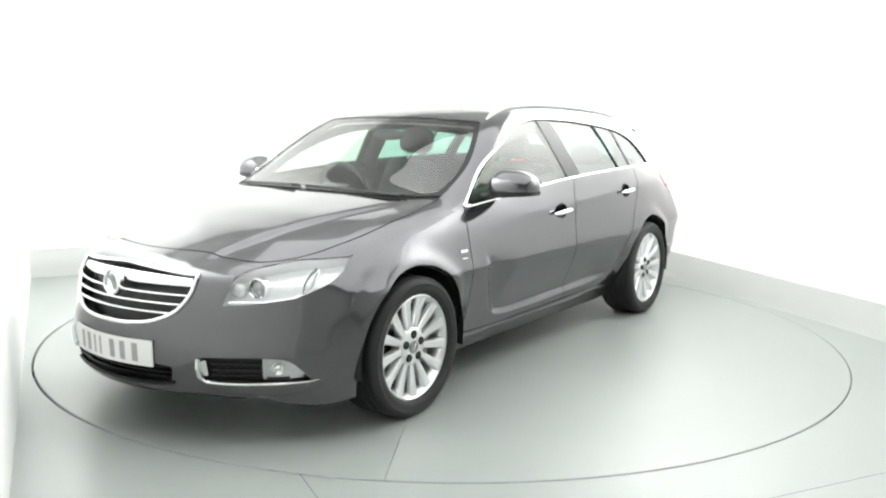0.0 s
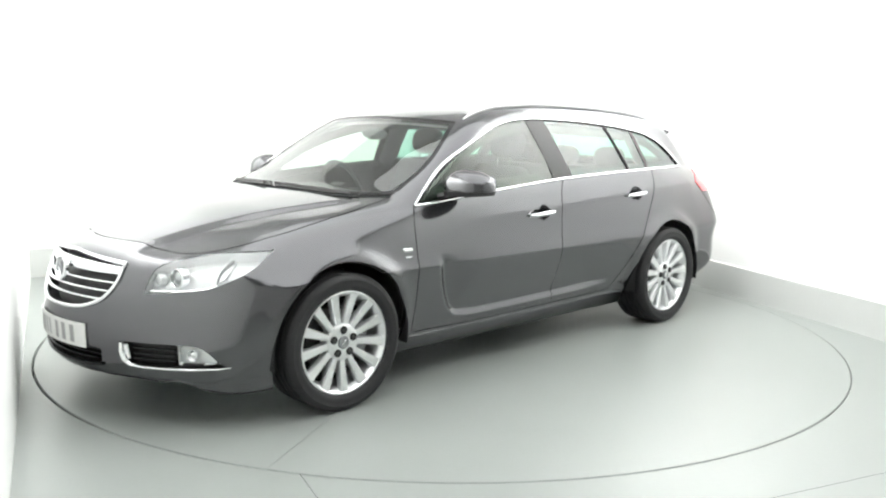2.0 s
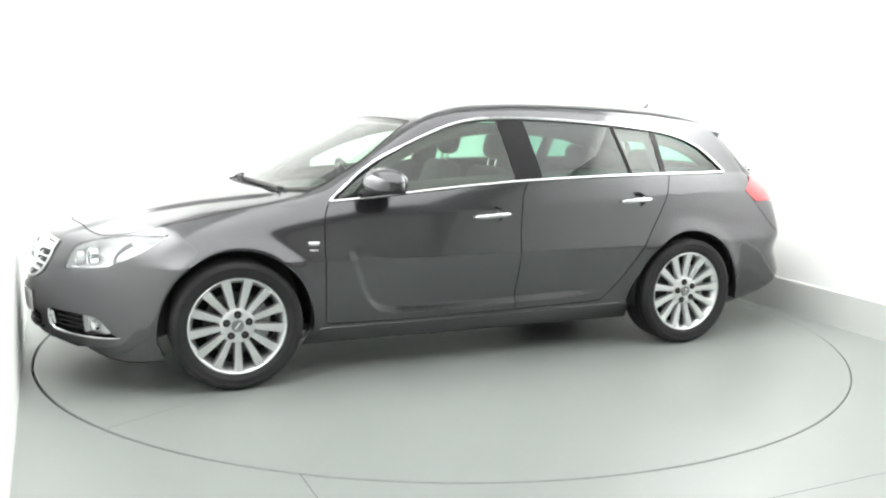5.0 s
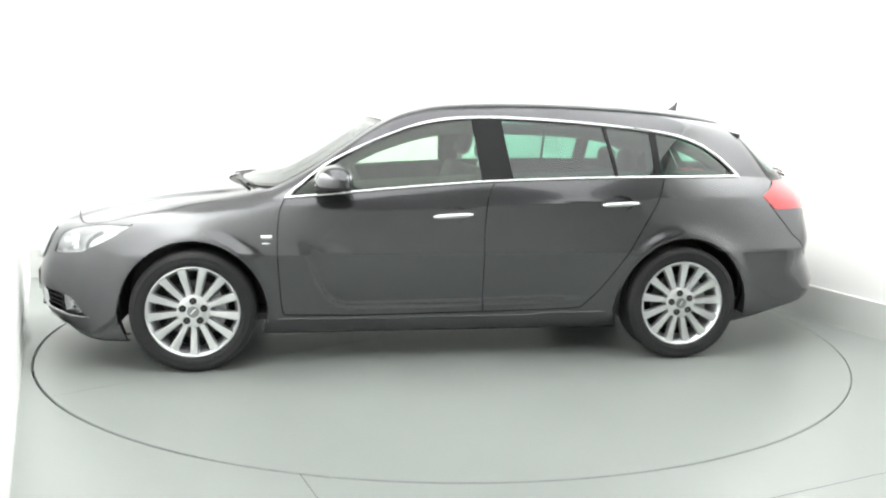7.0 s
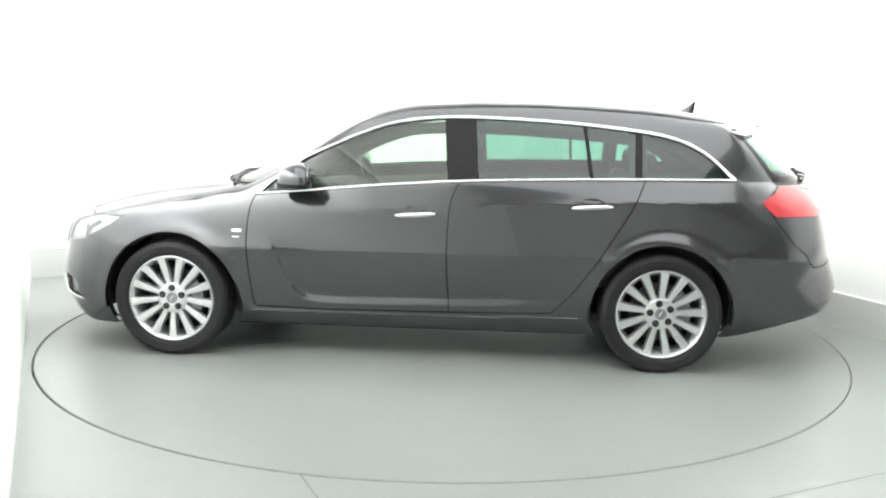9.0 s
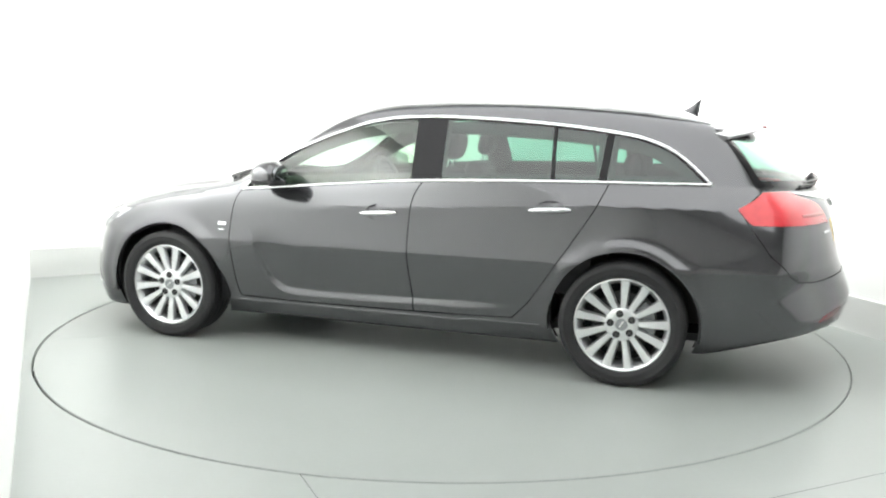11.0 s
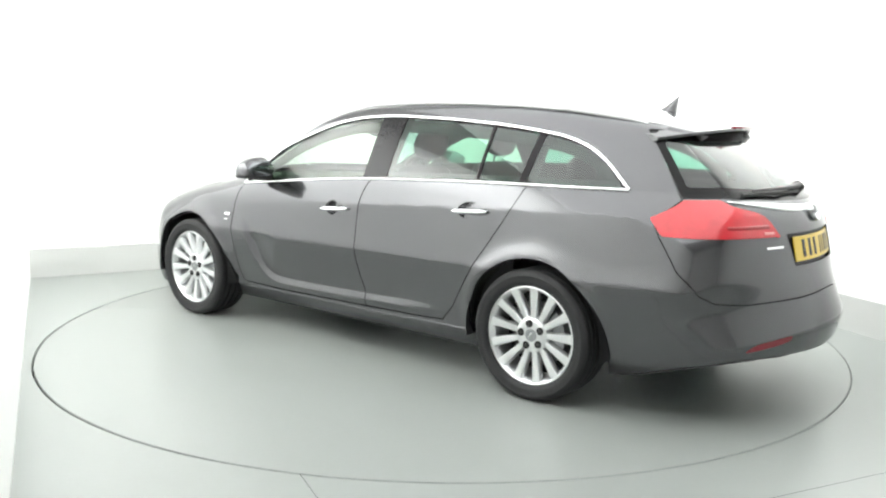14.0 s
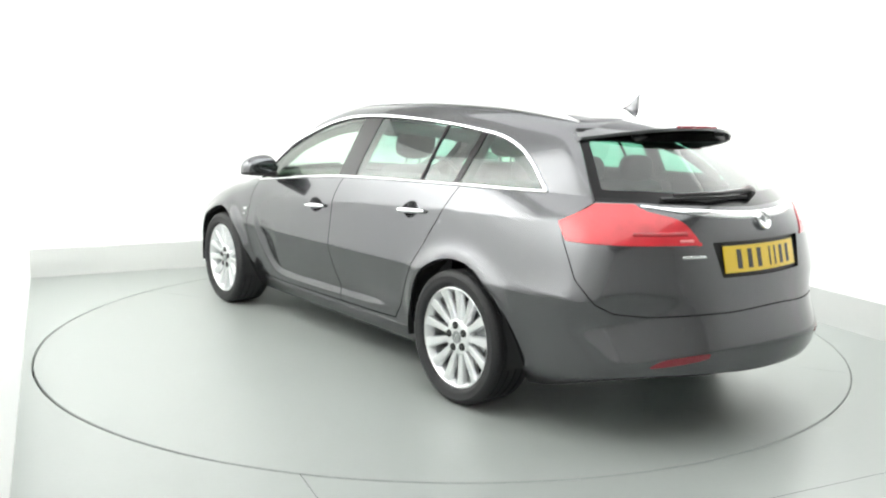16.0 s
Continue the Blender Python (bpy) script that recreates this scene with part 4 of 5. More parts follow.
def build_lamps():
    for s, sy in (("left", 1), ("right", -1)):
        lens = skin_part("head_lamp", "head_lamp", LENS, car, "clear headlamp with silver reflectors", rim=0, inset=0.002, sides=s)
        skin_part("lamp_housing", "head_lamp", LAMP_WHITE, lens, "silver lamp housing", inset=0.060, rim=-0.055, sides=s)
        bez = [np.array([x, y, z]) for x, y, z in ((2.135, 0.520, 0.612), (2.05, 0.63, 0.612), (1.96, 0.725, 0.628), (1.90, 0.755, 0.665), (1.83, 0.735, 0.735))]
        nn = skin_normals(np.array(bez))
        pts = [(b - 0.018 * k) * (1, sy, 1) for b, k in zip(bez, nn)]
        part("lamp_bezel", sweep_bm(pts, 0.006, 0.010, nn * (1, sy, 1), n=8), CHROME, lens, "bright inner lamp bezel")
        for py, pz, r, m2, lab in ((0.600, 0.678, 0.044, PROJECTOR, "round projector lamp"), (0.532, 0.662, 0.030, LAMP_WHITE, "round inner reflector")):
            q, k = skin_point(py, pz, 1.0, -0.042)
            ax = Vector((0.93, 0.22 * sy, 0.05)).normalized()
            c = Vector(q * (1, sy, 1))
            disc_at(c, ax, [(r * 0.80, -0.012), (r * 0.80, 0.012), (r * 0.88, 0.017), (r, 0.014), (r * 1.08, -0.018)], "lamp_ring", CHROME if m2 is PROJECTOR else LAMP_WHITE, lens)
            disc_at(c, ax, [(0.001, 0.014), (r * 0.4, 0.011), (r * 0.66, 0.003), (r * 0.80, -0.010)], "projector_lens", m2, lens, lab)
        c, nn = zip(*[skin_point(0.745 - 0.010 * u, 0.648 + 0.095 * u, 1.0, -0.012) for u in span(0, 1, 5)])
        part("lamp_divider", sweep_bm([np.array(v) * (1, sy, 1) for v in c], 0.0045, 0.012, [np.array(v) * (1, sy, 1) for v in nn], n=8), LAMP_GREY, lens, "slanting grey divider before the indicator")
        tail = skin_part("tail_lamp", "tail_lamp", RED_LENS, car, "bright red tail lamp", rim=0.02, inset=-0.004, sides=s)
        for z0, y0, y1, w, m2, lab in ((0.905, 0.43, 0.64, 0.009, RED_DEEP, "deep red lamp band"), (0.878, 0.41, 0.47, 0.006, PINK_LENS, "pale reversing lamp")):
            c, nn = zip(*[skin_point(y, z0, -1.0, 0.004) for y in span(y0, y1, 8)])
            c, nn = [np.array(v) * (1, sy, 1) for v in c], [np.array(v) * (1, sy, 1) for v in nn]
            part("lamp_band", sweep_bm(c, w, 0.003, nn, n=8), m2, tail, lab)
        skin_part("rear_reflector", "rear_reflector", RED_DARK, car, "dark red bumper reflector", rim=0.01, inset=-0.002, sides=s)
        bay = skin_part("fog_lamp_bay", "fog_opening", BLACK, car, "black fog lamp recess", inset=0.045, rim=-0.044, sides=s)
        for z in (0.315, 0.338, 0.362):
            c, nn = zip(*[skin_point(y, z, 1.0, -0.012) for y in span(0.485, 0.645, 6)])
            part("vent_slat", sweep_bm([np.array(v) * (1, sy, 1) for v in c], 0.0045, 0.010, [np.array(v) * (1, sy, 1) for v in nn], n=8), GLOSS_BLACK, bay)
        fog = skin_part("fog_lamp", "fog_lamp", LENS, car, "clear fog lamp", rim=0, inset=0.010, sides=s)
        skin_part("lamp_housing", "fog_lamp", LAMP_WHITE, fog, "silver fog lamp housing", inset=0.035, rim=-0.028, sides=s)
        p, k = skin_point(0.70, 0.338, 1.0, -0.030)
        disc_at(Vector(p * (1, sy, 1)), Vector((0.8, 0.5 * sy, 0)), [(0.001, 0.006), (0.012, 0.004), (0.022, 0.012), (0.026, 0.014), (0.028, 0.0)], "fog_bulb_ring", CHROME, fog)
        edge = [(0.440, 0.386), (0.437, 0.35), (0.440, 0.31), (0.462, 0.286), (0.52, 0.280), (0.60, 0.279), (0.70, 0.281), (0.78, 0.287), (0.812, 0.293)]
        c, nn = zip(*[skin_point(y, z, 1.0, 0.001) for y, z in edge])
        part("chrome_blade", sweep_bm([np.array(v) * (1, sy, 1) for v in c], 0.0075, 0.008, [np.array(v) * (1, sy, 1) for v in nn], n=8, taper=[1.2, 1.7, 1.7, 1.2, 1, 1, 0.9, 0.7, 0.2]), CHROME, bay, "chrome blade under the fog lamp")
        tri = [(0.452, 0.375), (0.456, 0.345), (0.462, 0.312)]
        c, nn = zip(*[skin_point(y, z, 1.0, -0.003) for y, z in tri])
        part("chrome_blade", sweep_bm([np.array(v) * (1, sy, 1) for v in c], 0.016, 0.006, [np.array(v) * (1, sy, 1) for v in nn], n=8, taper=[1, 0.9, 0.6]), CHROME, bay)


build_lamps()


def build_grille():
    g = skin_part("radiator_grille", "grille_opening", BLACK, car, "black grille with chrome frame and slats", inset=0.05, rim=-0.05)
    pts = [(y, z) for y, z in GRILLE if y >= 0.0]
    loop = pts + [(-y, z) for y, z in reversed(pts)]
    c, nn = zip(*[skin_point(y, z, 1.0, 0.003) for y, z in loop])
    part("chrome_frame", sweep_bm(c, 0.0095, 0.010, nn, n=10, closed=True), CHROME, g, "chrome grille frame")
    end_sweep([(y, 0.694 - 0.05 * y * y) for y in span(-0.375, 0.375, 24)], 1.0, -0.006, 0.026, 0.010, "chrome_bar", CHROME, g, "broad chrome top bar", taper=[0.72 + 0.28 * (1 - (abs(i - 12) / 12) ** 2) for i in range(25)])
    for z, half in ((0.638, 0.372), (0.600, 0.348), (0.562, 0.315)):
        end_sweep([(y, z - 0.03 * y * y) for y in span(-half, half, 20)], 1.0, -0.010, 0.0085, 0.016, "chrome_slat", CHROME, g, "chrome grille slat")
    p, k = skin_point(0, 0.655, 1.0, 0.012)
    emblem = disc_at(p, (1, 0, 0.15), [(0.044, -0.012), (0.058, -0.012), (0.058, 0.004), (0.054, 0.009), (0.049, 0.009), (0.046, 0.004), (0.046, -0.002), (0.001, 0.0)], "round_emblem", CHROME, g, "round chrome emblem")
    part("emblem_shape", sweep_bm([(p[0] + 0.004, y, p[2] + z) for y, z in ((-0.030, 0.022), (-0.010, 0.016), (0.008, -0.006), (0.022, -0.030))], 0.010, 0.004, [(1, 0, 0)] * 4, n=8), LAMP_GREY, emblem)
    low = skin_part("lower_intake", "intake_opening", BLACK, car, "black lower air intake", inset=0.05, rim=-0.05)
    for z, half in ((0.293, 0.31), (0.318, 0.32), (0.343, 0.325)):
        end_sweep([(y, z) for y in span(-half, half, 16)], 1.0, -0.014, 0.005, 0.012, "intake_slat", GLOSS_BLACK, low)
    end_sweep([(y, 0.262 + 0.12 * max(0, abs(y) - 0.25)) for y in span(-0.33, 0.33, 20)], 1.0, 0.002, 0.006, 0.010, "intake_lip", GLOSS_BLACK, low)


build_grille()


def build_plates():
    for name, x0, z0, z1, lift, m, lab in (("front_number_plate", 1.0, 0.336, 0.446, 0.004, PLATE_WHITE, "white front number plate with bars paled as by glare"),
                                           ("rear_number_plate", -1.0, 0.738, 0.850, -0.012, PLATE_YELLOW, "yellow rear number plate with dark bars")):
        plate = part(name, bent_plate(-0.262, 0.262, z0, z1, x0, lift, 0.005), m, car, lab)
        s = 1 if x0 > 0 else -1
        for k, y in enumerate((-0.185, -0.125, -0.072, -0.030, 0.050, 0.112, 0.178)):
            w = 0.006 if k in (2, 3) else 0.014
            part("plate_bar", bent_plate(y - w, y + w, z0 + 0.016, z1 - 0.016, x0, lift + 0.0055, 0.001, n=2), GLARE_INK if x0 > 0 else PLATE_INK, plate)


build_plates()


def build_tail_trim():
    ys = span(-0.545, 0.545, 28)
    end_sweep([(y, 0.972 + 0.14 * y * y) for y in ys], -1.0, 0.003, 0.019, 0.010, "chrome_tailgate_strip", CHROME, car, "broad chrome strip above the plate", taper=[max(0.25, 1 - (abs(y) / 0.545) ** 4) for y in ys])
    p, k = skin_point(0, 0.945, -1.0, 0.012)
    emblem = disc_at(p, k, [(0.034, -0.010), (0.045, -0.010), (0.045, 0.004), (0.041, 0.008), (0.036, 0.005), (0.034, 0.0), (0.001, 0.002)], "round_emblem", CHROME, car, "round chrome tailgate emblem")
    part("emblem_shape", sweep_bm([(p[0] - 0.004, y, p[2] + z) for y, z in ((0.022, 0.018), (0.006, 0.012), (-0.006, -0.006), (-0.016, -0.024))], 0.008, 0.004, [(-1, 0, 0)] * 4, n=8), LAMP_GREY, emblem)
    end_sweep([(y, 0.812) for y in span(0.36, 0.47, 6)], -1.0, 0.001, 0.006, 0.002, "lettering_bar", CHROME, car, "small chrome lettering as a plain bar")
    # spoiler over the rear window
    bm = bmesh.new()
    rows = []
    for y in span(-0.57, 0.57, 30):
        a = abs(y) / 0.57
        front_p, _ = top_point(-1.66 + 0.05 * a * a, min(abs(y), 0.535) * (1 if y >= 0 else -1), 0.002)
        xt = -2.030 + 0.20 * a ** 2.2
        zt = 1.342 - 0.050 * a * a
        yt = y
        f = Vector((front_p[0], y * 0.93, front_p[2] - (0.03 * max(0, a - 0.85) / 0.15)))
        e = Vector((xt, yt, zt))
        mid = f.lerp(e, 0.55) + Vector((0, 0, 0.006))
        rows.append([bm.verts.new(v) for v in (f, mid, e + Vector((0.012, 0, 0.004)), e, e + Vector((0.004, 0, -0.014)), e + Vector((0.07, 0, -0.030)), f + Vector((-0.06, 0, -0.055)), f + Vector((0, 0, -0.03)))])
    for a, b in zip(rows[:-1], rows[1:]):
        for i in range(8):
            bm.faces.new((a[i], a[(i + 1) % 8], b[(i + 1) % 8], b[i]))
    bm.faces.new(rows[0])
    bm.faces.new(rows[-1])
    sp = part("roof_spoiler", bm, PAINT, car, "grey roof spoiler over the rear window", sharp=30)
    part("high_brake_lamp", box_bm(-2.032, -2.008, -0.14, 0.14, 1.334, 1.3495, 0.003), RED_DARK, sp, "thin red high brake lamp")
    part("spoiler_underside", box_bm(-1.945, -1.80, -0.34, 0.34, 1.268, 1.302, 0.012), BLACK, sp)
    # rear wiper
    p0, n0 = skin_point(-0.02, 1.050, -1.0, 0.03)
    p1, _ = skin_point(0.40, 1.045, -1.0, 0.022)
    pm, _ = skin_point(0.20, 1.040, -1.0, 0.034)
    wiper = part("rear_wiper", sweep_bm([p0, (p0 + pm) / 2, pm, p1], 0.012, 0.010, [n0] * 4, n=8, taper=[1.4, 1, 0.8, 0.5]), BLACK, car, "black rear wiper")
    disc_at(p0 - 0.02 * n0, n0, [(0.028, -0.02), (0.028, 0.022), (0.022, 0.03), (0.001, 0.032)], "wiper_cap", BLACK, wiper)
    b0, _ = skin_point(0.02, 1.036, -1.0, 0.012)
    b1, _ = skin_point(0.46, 1.034, -1.0, 0.012)
    bms, _ = skin_point(0.24, 1.034, -1.0, 0.014)
    part("wiper_blade", sweep_bm([b0, bms, b1], 0.008, 0.009, [n0] * 3, n=6), BLACK, wiper)


build_tail_trim()


def build_roof_trim():
    for sy in (1, -1):
        xs = span(0.30, -1.74, 34)
        c, nn = [], []
        for i, x in enumerate(xs):
            u = i / 34
            y = 0.515 + 0.055 * max(0, 1 - u * 4) ** 2 - 0.02 * u
            lift = 0.009 * min(1, 8 * u, 8 * (1 - u)) + 0.001
            p, n = top_point(x, y, lift)
            c.append(p * (1, sy, 1))
            nn.append(n * (1, sy, 1))
        part("roof_rail", sweep_bm(c, 0.018, 0.016, nn, n=12, taper=[min(1, 0.3 + 10 * min(i, 34 - i) / 34) for i in range(35)]), SATIN, car, "satin silver roof rail")
    z0 = top_point(-1.6, 0)[0][2]
    bm = bmesh.new()
    rows = []
    for u in span(0, 1, 10):
        x = -1.545 - 0.115 * u
        zt = z0 - 0.02 * u + 0.098 * u ** 1.4
        w = 0.022 * math.sin(math.pi * min(0.95, 0.12 + 0.75 * u)) + 0.003
        lean = 0.012 * u
        rows.append([bm.verts.new(v) for v in ((x, w, z0 - 0.03), (x - lean * 0.3, w * 0.75, z0 + (zt - z0) * 0.35), (x - lean, 0.004, zt), (x - lean, -0.004, zt), (x - lean * 0.3, -w * 0.75, z0 + (zt - z0) * 0.35), (x, -w, z0 - 0.03))])
    for a, b in zip(rows[:-1], rows[1:]):
        for i in range(5):
            bm.faces.new((a[i], a[i + 1], b[i + 1], b[i]))
    bm.faces.new(rows[0])
    bm.faces.new(rows[-1])
    part("aerial_fin", bm, PAINT, car, "grey shark-fin roof aerial", sharp=60)


build_roof_trim()


def build_mirror():
    """Door mirror: painted cap over a black foot, with the glass looking back."""
    bm = bmesh.new()
    bmesh.ops.create_uvsphere(bm, u_segments=40, v_segments=26, radius=1)
    def shape(v):
        x, y, z = v
        k = max(0.2, 1 - z * z) ** -0.42 if z < 0 else 1.0
        x, y = x * k, y * k
        q = lambda a, p: math.copysign(abs(a) ** p, a)
        x, y, z = q(x, 0.85), q(y, 0.8), q(z, 0.85)
        fx = 0.118 if x > 0 else 0.070
        h = (0.098 if z > 0 else 0.046) * (1 - 0.16 * y)
        z = max(z, -0.78)
        return Vector((0.632 + fx * x - 0.040 * (y + 1) * 0.5, 0.955 + 0.128 * y, 1.010 + h * z + 0.004 * y))
    for v in bm.verts:
        v.co = shape(v.co)
    low = bm.copy()
    for v in bm.verts:
        v.co.z = max(v.co.z, 1.002)
    for v in low.verts:
        v.co.z = min(v.co.z, 1.0015)
    fd = DOORS["left"][0]
    cap = part("door_mirror", bm, PAINT, fd, "grey door mirror on a black foot")
    foot = join_bm(low, sweep_bm([(0.70, 0.805, 0.968), (0.68, 0.84, 0.974), (0.65, 0.88, 0.984), (0.63, 0.92, 0.994)], 0.035, 0.016, n=10))
    part("mirror_foot", foot, BLACK, cap, "black plastic mirror foot")
    glass = bmesh.new()
    bmesh.ops.create_uvsphere(glass, u_segments=32, v_segments=12, radius=1)
    for v in glass.verts:
        v.co = Vector((0.568 - 0.025 * (v.co.y + 1) * 0.5 + 0.022 * v.co.x, 0.955 + 0.108 * v.co.y, 1.036 + 0.054 * v.co.z))
    part("mirror_glass", glass, MIRROR, cap, "mirror glass")
    return cap


def copy_mirror(cap):
    other = DOORS["right"][0]
    for o in (cap, *cap.children):
        twin = mirrored(o)
        twin.parent = other
    twins = [o for o in other.children if o.name.startswith(("door_mirror", "mirror_"))]
    root = next(o for o in twins if o.name.startswith("door_mirror"))
    for o in twins:
        if o is not root:
            o.parent = root


copy_mirror(build_mirror())


def build_handles():
    for (cx, cz), slope, k in ((HANDLES[0], -0.06, 0), (HANDLES[1], -0.045, 1)):
        pts, nn = [], []
        for u in span(-1, 1, 14):
            x = cx + 0.108 * u
            p, n = side_point(x, cz + slope * (x - cx), 0.012 + 0.020 * (1 - u ** 4))
            pts.append(p)
            nn.append(n)
        for s, sy in (("left", 1), ("right", -1)):
            part("door_handle", sweep_bm([p * (1, sy, 1) for p in pts], 0.0125, 0.010, [n * (1, sy, 1) for n in nn], n=12, taper=[max(0.45, 1 - 0.5 * abs(u) ** 5) for u in span(-1, 1, 14)]), CHROME, DOORS[s][k], "chrome door handle")
    for s, sy in (("left", 1), ("right", -1)):
        for x0, x1, z, w in ((0.955, 1.010, 0.724, 0.009), (0.965, 1.005, 0.690, 0.004)):
            c, nn = zip(*[side_point(x, z, 0.001) for x in span(x0, x1, 4)])
            part("wing_badge", sweep_bm([p * (1, sy, 1) for p in c], w, 0.003, [n * (1, sy, 1) for n in nn], n=8), CHROME, car, "small chrome wing badge")
        c, nn = zip(*[side_point(x, 0.254 + 0.01 * (x < -0.5), -0.004) for x in span(0.93, -0.93, 20)])
        part("sill_moulding", sweep_bm([p * (1, sy, 1) for p in c], 0.012, 0.008, [n * (1, sy, 1) for n in nn], n=8), PAINT, car)


build_handles()


def build_wipers():
    for y0, y1, x_in in ((0.02, 0.60, 1.16), (-0.56, -0.02, 1.16)):
        pts, nn = [], []
        for y in span(y0, y1, 10):
            x = 1.175 - 0.32 * y * y
            p, n = top_point(x, y, 0.008)
            pts.append(p)
            nn.append(n)
        wiper = part("front_wiper", sweep_bm(pts, 0.008, 0.009, nn, n=8), BLACK, car, "black windscreen wiper")
        arm, an = [], []
        for u in span(0, 1, 6):
            y = y1 - 0.02 + (y0 - y1) * 0.55 * u
            x = 1.205 - 0.34 * y * y - 0.02 * u
            p, n = top_point(x, y, 0.016 - 0.004 * u)
            arm.append(p)
            an.append(n)
        part("wiper_arm", sweep_bm(arm, 0.012, 0.008, an, n=8, taper=[0.9, 0.8, 0.7, 0.6, 0.5, 0.5, 0.4]), BLACK, wiper)


build_wipers()


# ---- inside the car ----
def seat(x, y, wide=0.50, name="front_seat", parent=None):
    c = part(name, box_bm(x - 0.28, x + 0.26, y - wide / 2, y + wide / 2, 0.42, 0.60, 0.05, 3), SEAT, car, "dark grey cloth seat")
    back = box_bm(-0.07, 0.07, -wide / 2 + 0.01, wide / 2 - 0.01, 0.0, 0.56, 0.05, 3)
    for v in back.verts:
        k = 1 - 0.22 * max(0, v.co.z - 0.3) / 0.26
        v.co.y *= k
    bmesh.ops.transform(back, matrix=pose(x - 0.27, y, 0.54, 0, -18, 0), verts=back.verts)
    part("backrest", back, SEAT, c)
    head = bmesh.new()
    bmesh.ops.create_uvsphere(head, u_segments=24, v_segments=14, radius=1)
    for v in head.verts:
        q = lambda a, p: math.copysign(abs(a) ** p, a)
        v.co = Vector((0.052 * q(v.co.x, 0.8), 0.135 * q(v.co.y, 0.7), 0.088 * q(v.co.z, 0.75)))
    bmesh.ops.transform(head, matrix=pose(x - 0.475, y, 1.205, 0, -14, 0), verts=head.verts)
    part("headrest", head, SEAT, c)
    for dy in (-0.05, 0.05):
        part("headrest_post", sweep_bm([(x - 0.435, y + dy, 1.06), (x - 0.465, y + dy, 1.18)], 0.006, n=8, normals=[(1, 0, 0)] * 2), CHROME, c)


def build_interior():
    for y in (0.37, -0.37):
        seat(0.18, y)
    bench = part("rear_bench", box_bm(-1.12, -0.62, -0.66, 0.66, 0.40, 0.58, 0.05, 3), SEAT, car, "dark grey rear bench")
    back = box_bm(-0.07, 0.07, -0.64, 0.64, 0.0, 0.56, 0.05, 3)
    bmesh.ops.transform(back, matrix=pose(-1.12, 0, 0.50, 0, -20, 0), verts=back.verts)
    part("bench_backrest", back, SEAT, bench)
    for y in (-0.40, 0.0, 0.40):
        head = bmesh.new()
        bmesh.ops.create_uvsphere(head, u_segments=24, v_segments=14, radius=1)
        for v in head.verts:
            q = lambda a, p: math.copysign(abs(a) ** p, a)
            v.co = Vector((-1.335 + 0.045 * q(v.co.x, 0.8), y + 0.125 * q(v.co.y, 0.7), 1.105 + 0.075 * q(v.co.z, 0.75)))
        part("headrest", head, SEAT, bench)
    dash = bmesh.new()
    rows = []
    for y in span(-0.70, 0.70, 28):
        k = 1 - (abs(y) / 0.70) ** 4 * 0.25
        hood = 0.025 * math.exp(-((y + 0.37) / 0.17) ** 2)
        rows.append([dash.verts.new(p) for p in ((1.02 - 0.25 * y * y, y, 0.90), (0.82 - 0.1 * y * y, y, 0.925 + 0.4 * hood), (0.60, y, 0.93 * 1.0 + hood), (0.545, y, 0.905 + hood), (0.55, y, 0.78), (0.62, y, 0.60), (0.9, y, 0.5))])
    for a, b in zip(rows[:-1], rows[1:]):
        for i in range(6):
            dash.faces.new((a[i], a[i + 1], b[i + 1], b[i]))
    part("dashboard", dash, TRIM, car, "dark grey moulded dashboard", sharp=50)
    wheel = lathe_bm([(0.185 + 0.015 * math.cos(a), 0.015 * math.sin(a)) for a in (2 * math.pi * i / 10 for i in range(10))], 40, axis="X", closed=True)
    m = pose(0.42, -0.37, 0.905, 0, 22, 0)
    bmesh.ops.transform(wheel, matrix=m, verts=wheel.verts)
    sw = part("steering_wheel", wheel, TRIM, car, "dark steering wheel on the driver's side")
    hub = join_bm(box_bm(0.0, 0.06, -0.07, 0.07, -0.06, 0.06, 0.02), box_bm(0.0, 0.02, -0.18, 0.18, -0.018, 0.018, 0.006), box_bm(0.0, 0.02, -0.02, 0.02, -0.18, 0.0, 0.006))
    bmesh.ops.transform(hub, matrix=m, verts=hub.verts)
    part("wheel_hub", hub, TRIM, sw)
    part("centre_console", box_bm(-0.35, 0.60, -0.11, 0.11, 0.30, 0.66, 0.04, 3), TRIM, car)
    part("interior_floor", box_bm(-1.75, 1.1, -0.74, 0.74, 0.24, 0.28), TRIM, car, "dark carpeted floor")
    part("load_cover", box_bm(-2.16, -1.36, -0.60, 0.60, 0.955, 0.972, 0.004), TRIM, car, "dark load cover behind the rear bench")
    mir = bmesh.new()
    bmesh.ops.create_uvsphere(mir, u_segments=24, v_segments=12, radius=1)
    for v in mir.verts:
        v.co = Vector((0.47 + 0.018 * v.co.x, 0.12 * v.co.y, 1.262 + 0.034 * v.co.z))
    part("interior_mirror", mir, TRIM, car)
    for sy in (1, -1):
        # door cards, and belt pillars between the doors
        for x0, x1 in ((0.80, -0.14), (-0.36, -1.18)):
            card = bmesh.new()
            rows = []
            for x in span(x0, x1, 10):
                zb = float(BELT_Z(np.array([x]))[0])
                rows.append([card.verts.new((x, sy * (side_point(x, z)[0][1] - d), z)) for z, d in ((zb + 0.012, 0.03), (zb + 0.006, 0.075), (zb - 0.10, 0.085), (0.45, 0.10))])
            for a, b in zip(rows[:-1], rows[1:]):
                for i in range(3):
                    card.faces.new((a[i], a[i + 1], b[i + 1], b[i]))
            part("door_card", card, TRIM, car)
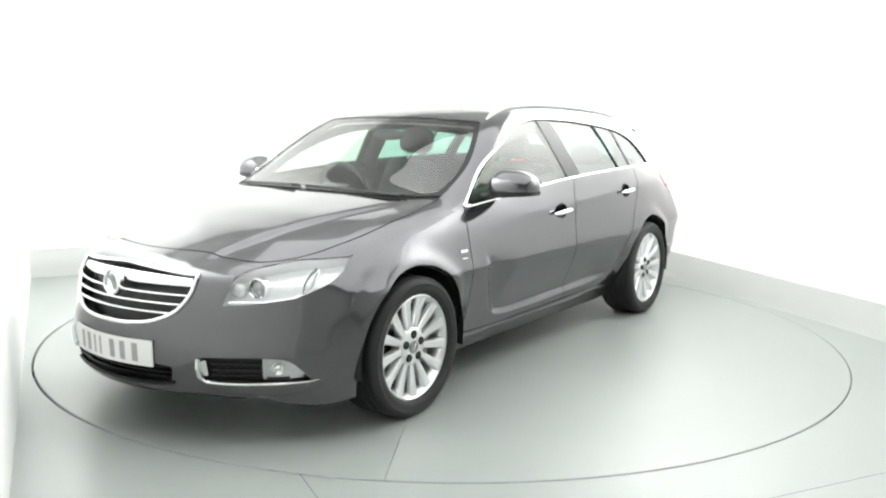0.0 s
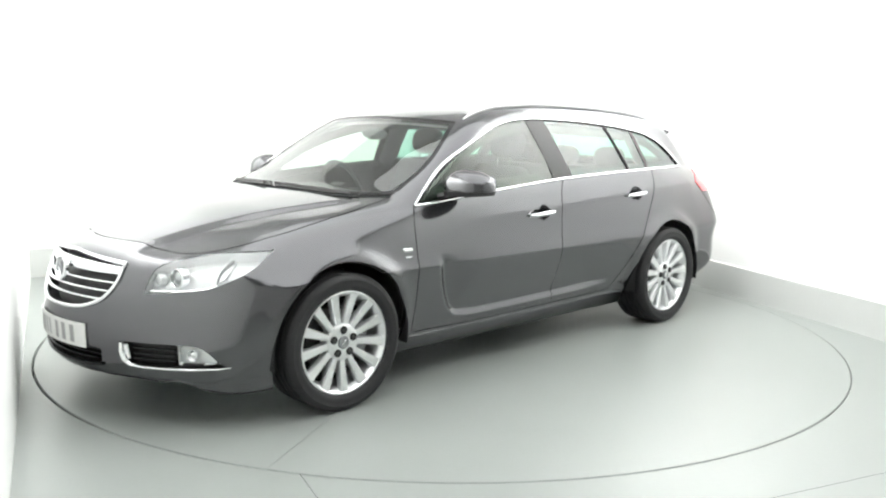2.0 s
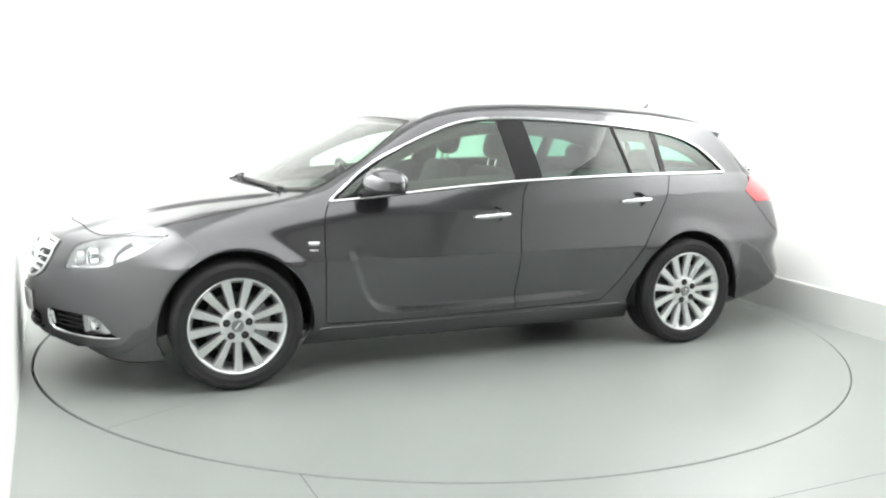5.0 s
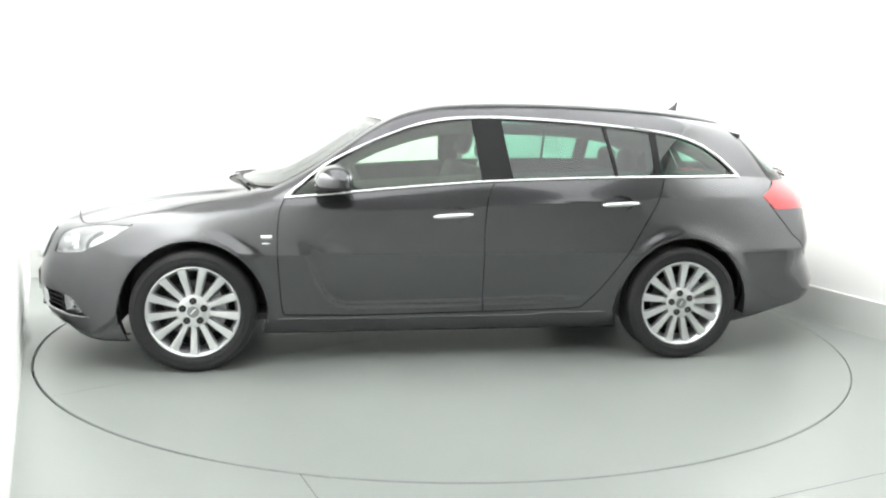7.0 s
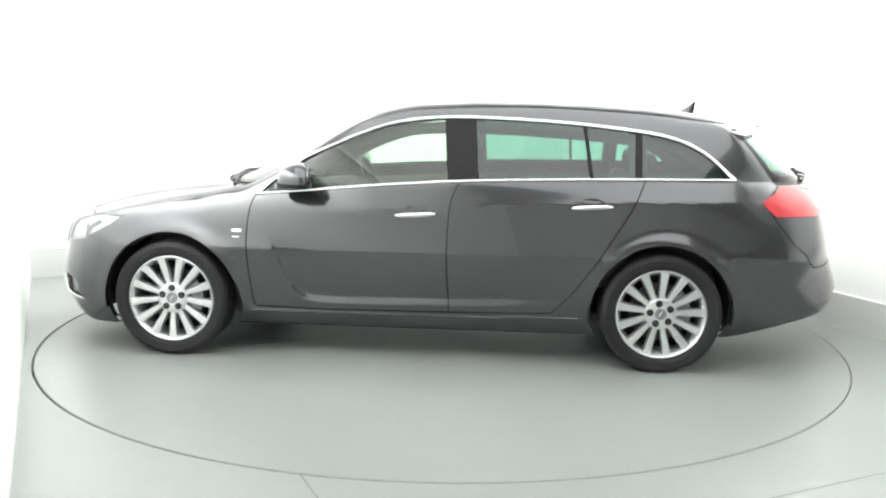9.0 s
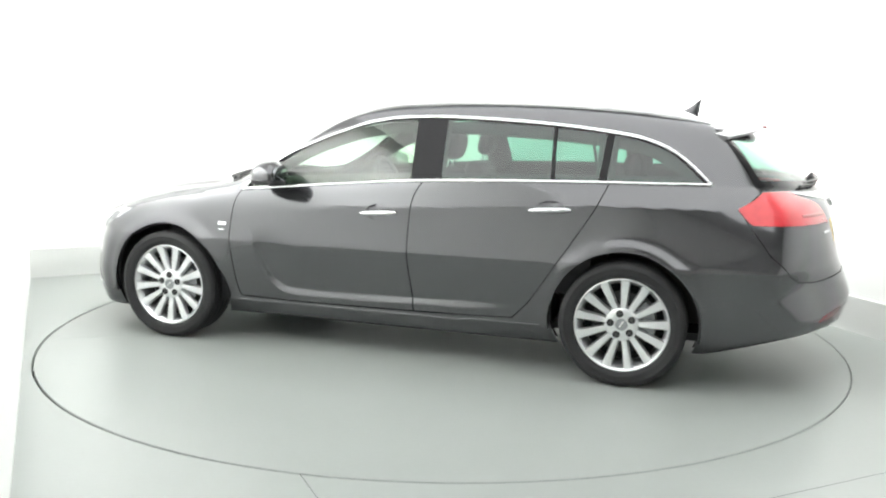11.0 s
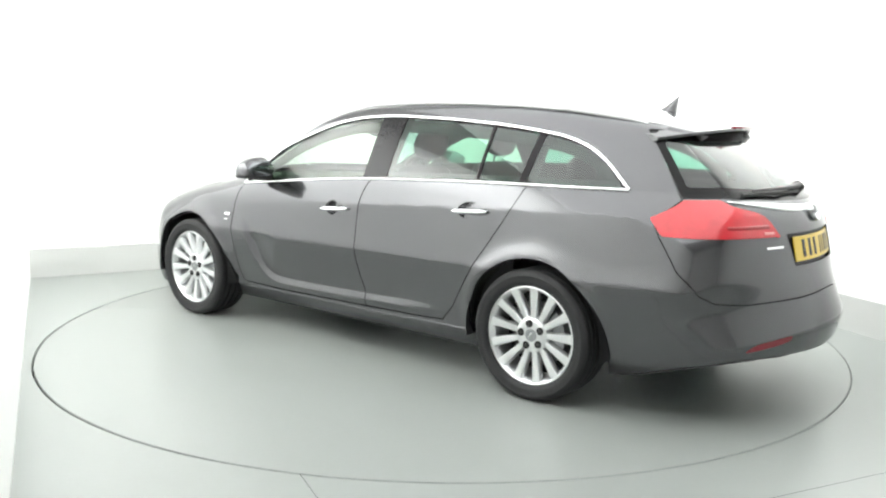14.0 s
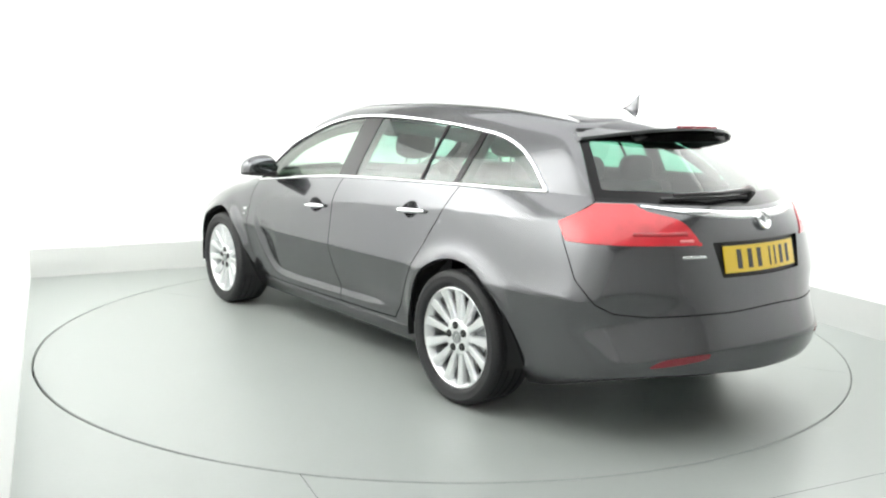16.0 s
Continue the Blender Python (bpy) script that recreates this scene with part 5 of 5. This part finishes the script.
        frame_pts = [side_point(-0.45 + (x + 0.45) * 0.955, 1.20 + (z - 1.20) * 0.80, -0.050)[0] * (1, sy, 1) for x, z in DLO]
        part("inner_window_frame", sweep_bm(frame_pts, 0.034, 0.012, [(0, sy, 0.3)] * len(frame_pts), n=8, closed=True), TRIM, car, "dark inner trim round the side windows")
        pill = [side_point(-0.27 + 0.05 * (z - 1.2), z, -0.045)[0] for z in span(0.95, 1.38, 6)]
        part("belt_pillar", sweep_bm([p * (1, sy, 1) for p in pill], 0.085, 0.02, [(0, sy, 0.3)] * 7, n=10), TRIM, car)
        pill = [side_point(-1.235, z, -0.04)[0] for z in span(0.98, 1.33, 6)]
        part("rear_inner_pillar", sweep_bm([p * (1, sy, 1) for p in pill], 0.05, 0.02, [(0, sy, 0.3)] * 7, n=10), TRIM, car)
        bar = [side_point(-0.955 + 0.10 * (z - 1.2), z, 0.0)[0] - (0, 0.004, 0) for z in span(1.045, 1.335, 6)]
        part("window_bar", sweep_bm([p * (1, sy, 1) for p in bar], 0.011, 0.008, [(0, sy, 0.3)] * 7, n=8), GLOSS_BLACK, DOORS["left" if sy > 0 else "right"][1], "black glazing bar")


build_interior()


# ---- what moves: the turntable and the car on it ----
TURN = [(0, 0), (0.5, -1.79), (1, -4.37), (1.5, -7.59), (2, -11.07), (2.5, -14.50), (3, -17.93), (3.5, -21.34), (4, -24.77), (4.5, -28.23), (5, -31.73), (5.5, -35.25), (6, -38.77),
        (6.5, -42.28), (7, -45.72), (7.5, -49.10), (8, -52.43), (8.5, -55.73), (9, -59.08), (9.5, -62.50), (10, -65.95), (10.5, -69.41), (11, -72.89), (11.5, -76.36), (12, -79.80),
        (12.5, -83.22), (13, -86.65), (13.5, -90.08), (14, -93.50), (14.5, -96.93), (15, -100.36), (15.5, -103.79), (16, -107.25)]


def motions():
    car_rows, table_rows = [], []
    for t, turn in TURN:
        a = radians(234.85 + turn)
        car_rows.append((t, pose(0.1137 * math.cos(a) + 0.0027 * math.sin(a), 0.1137 * math.sin(a) - 0.0027 * math.cos(a), 0, 0, 0, 234.85 + turn)))
        table_rows.append((t, pose(0, 0, 0, 0, 0, 265 + turn)))
    walk(car, car_rows)
    walk(turntable, table_rows)


motions()
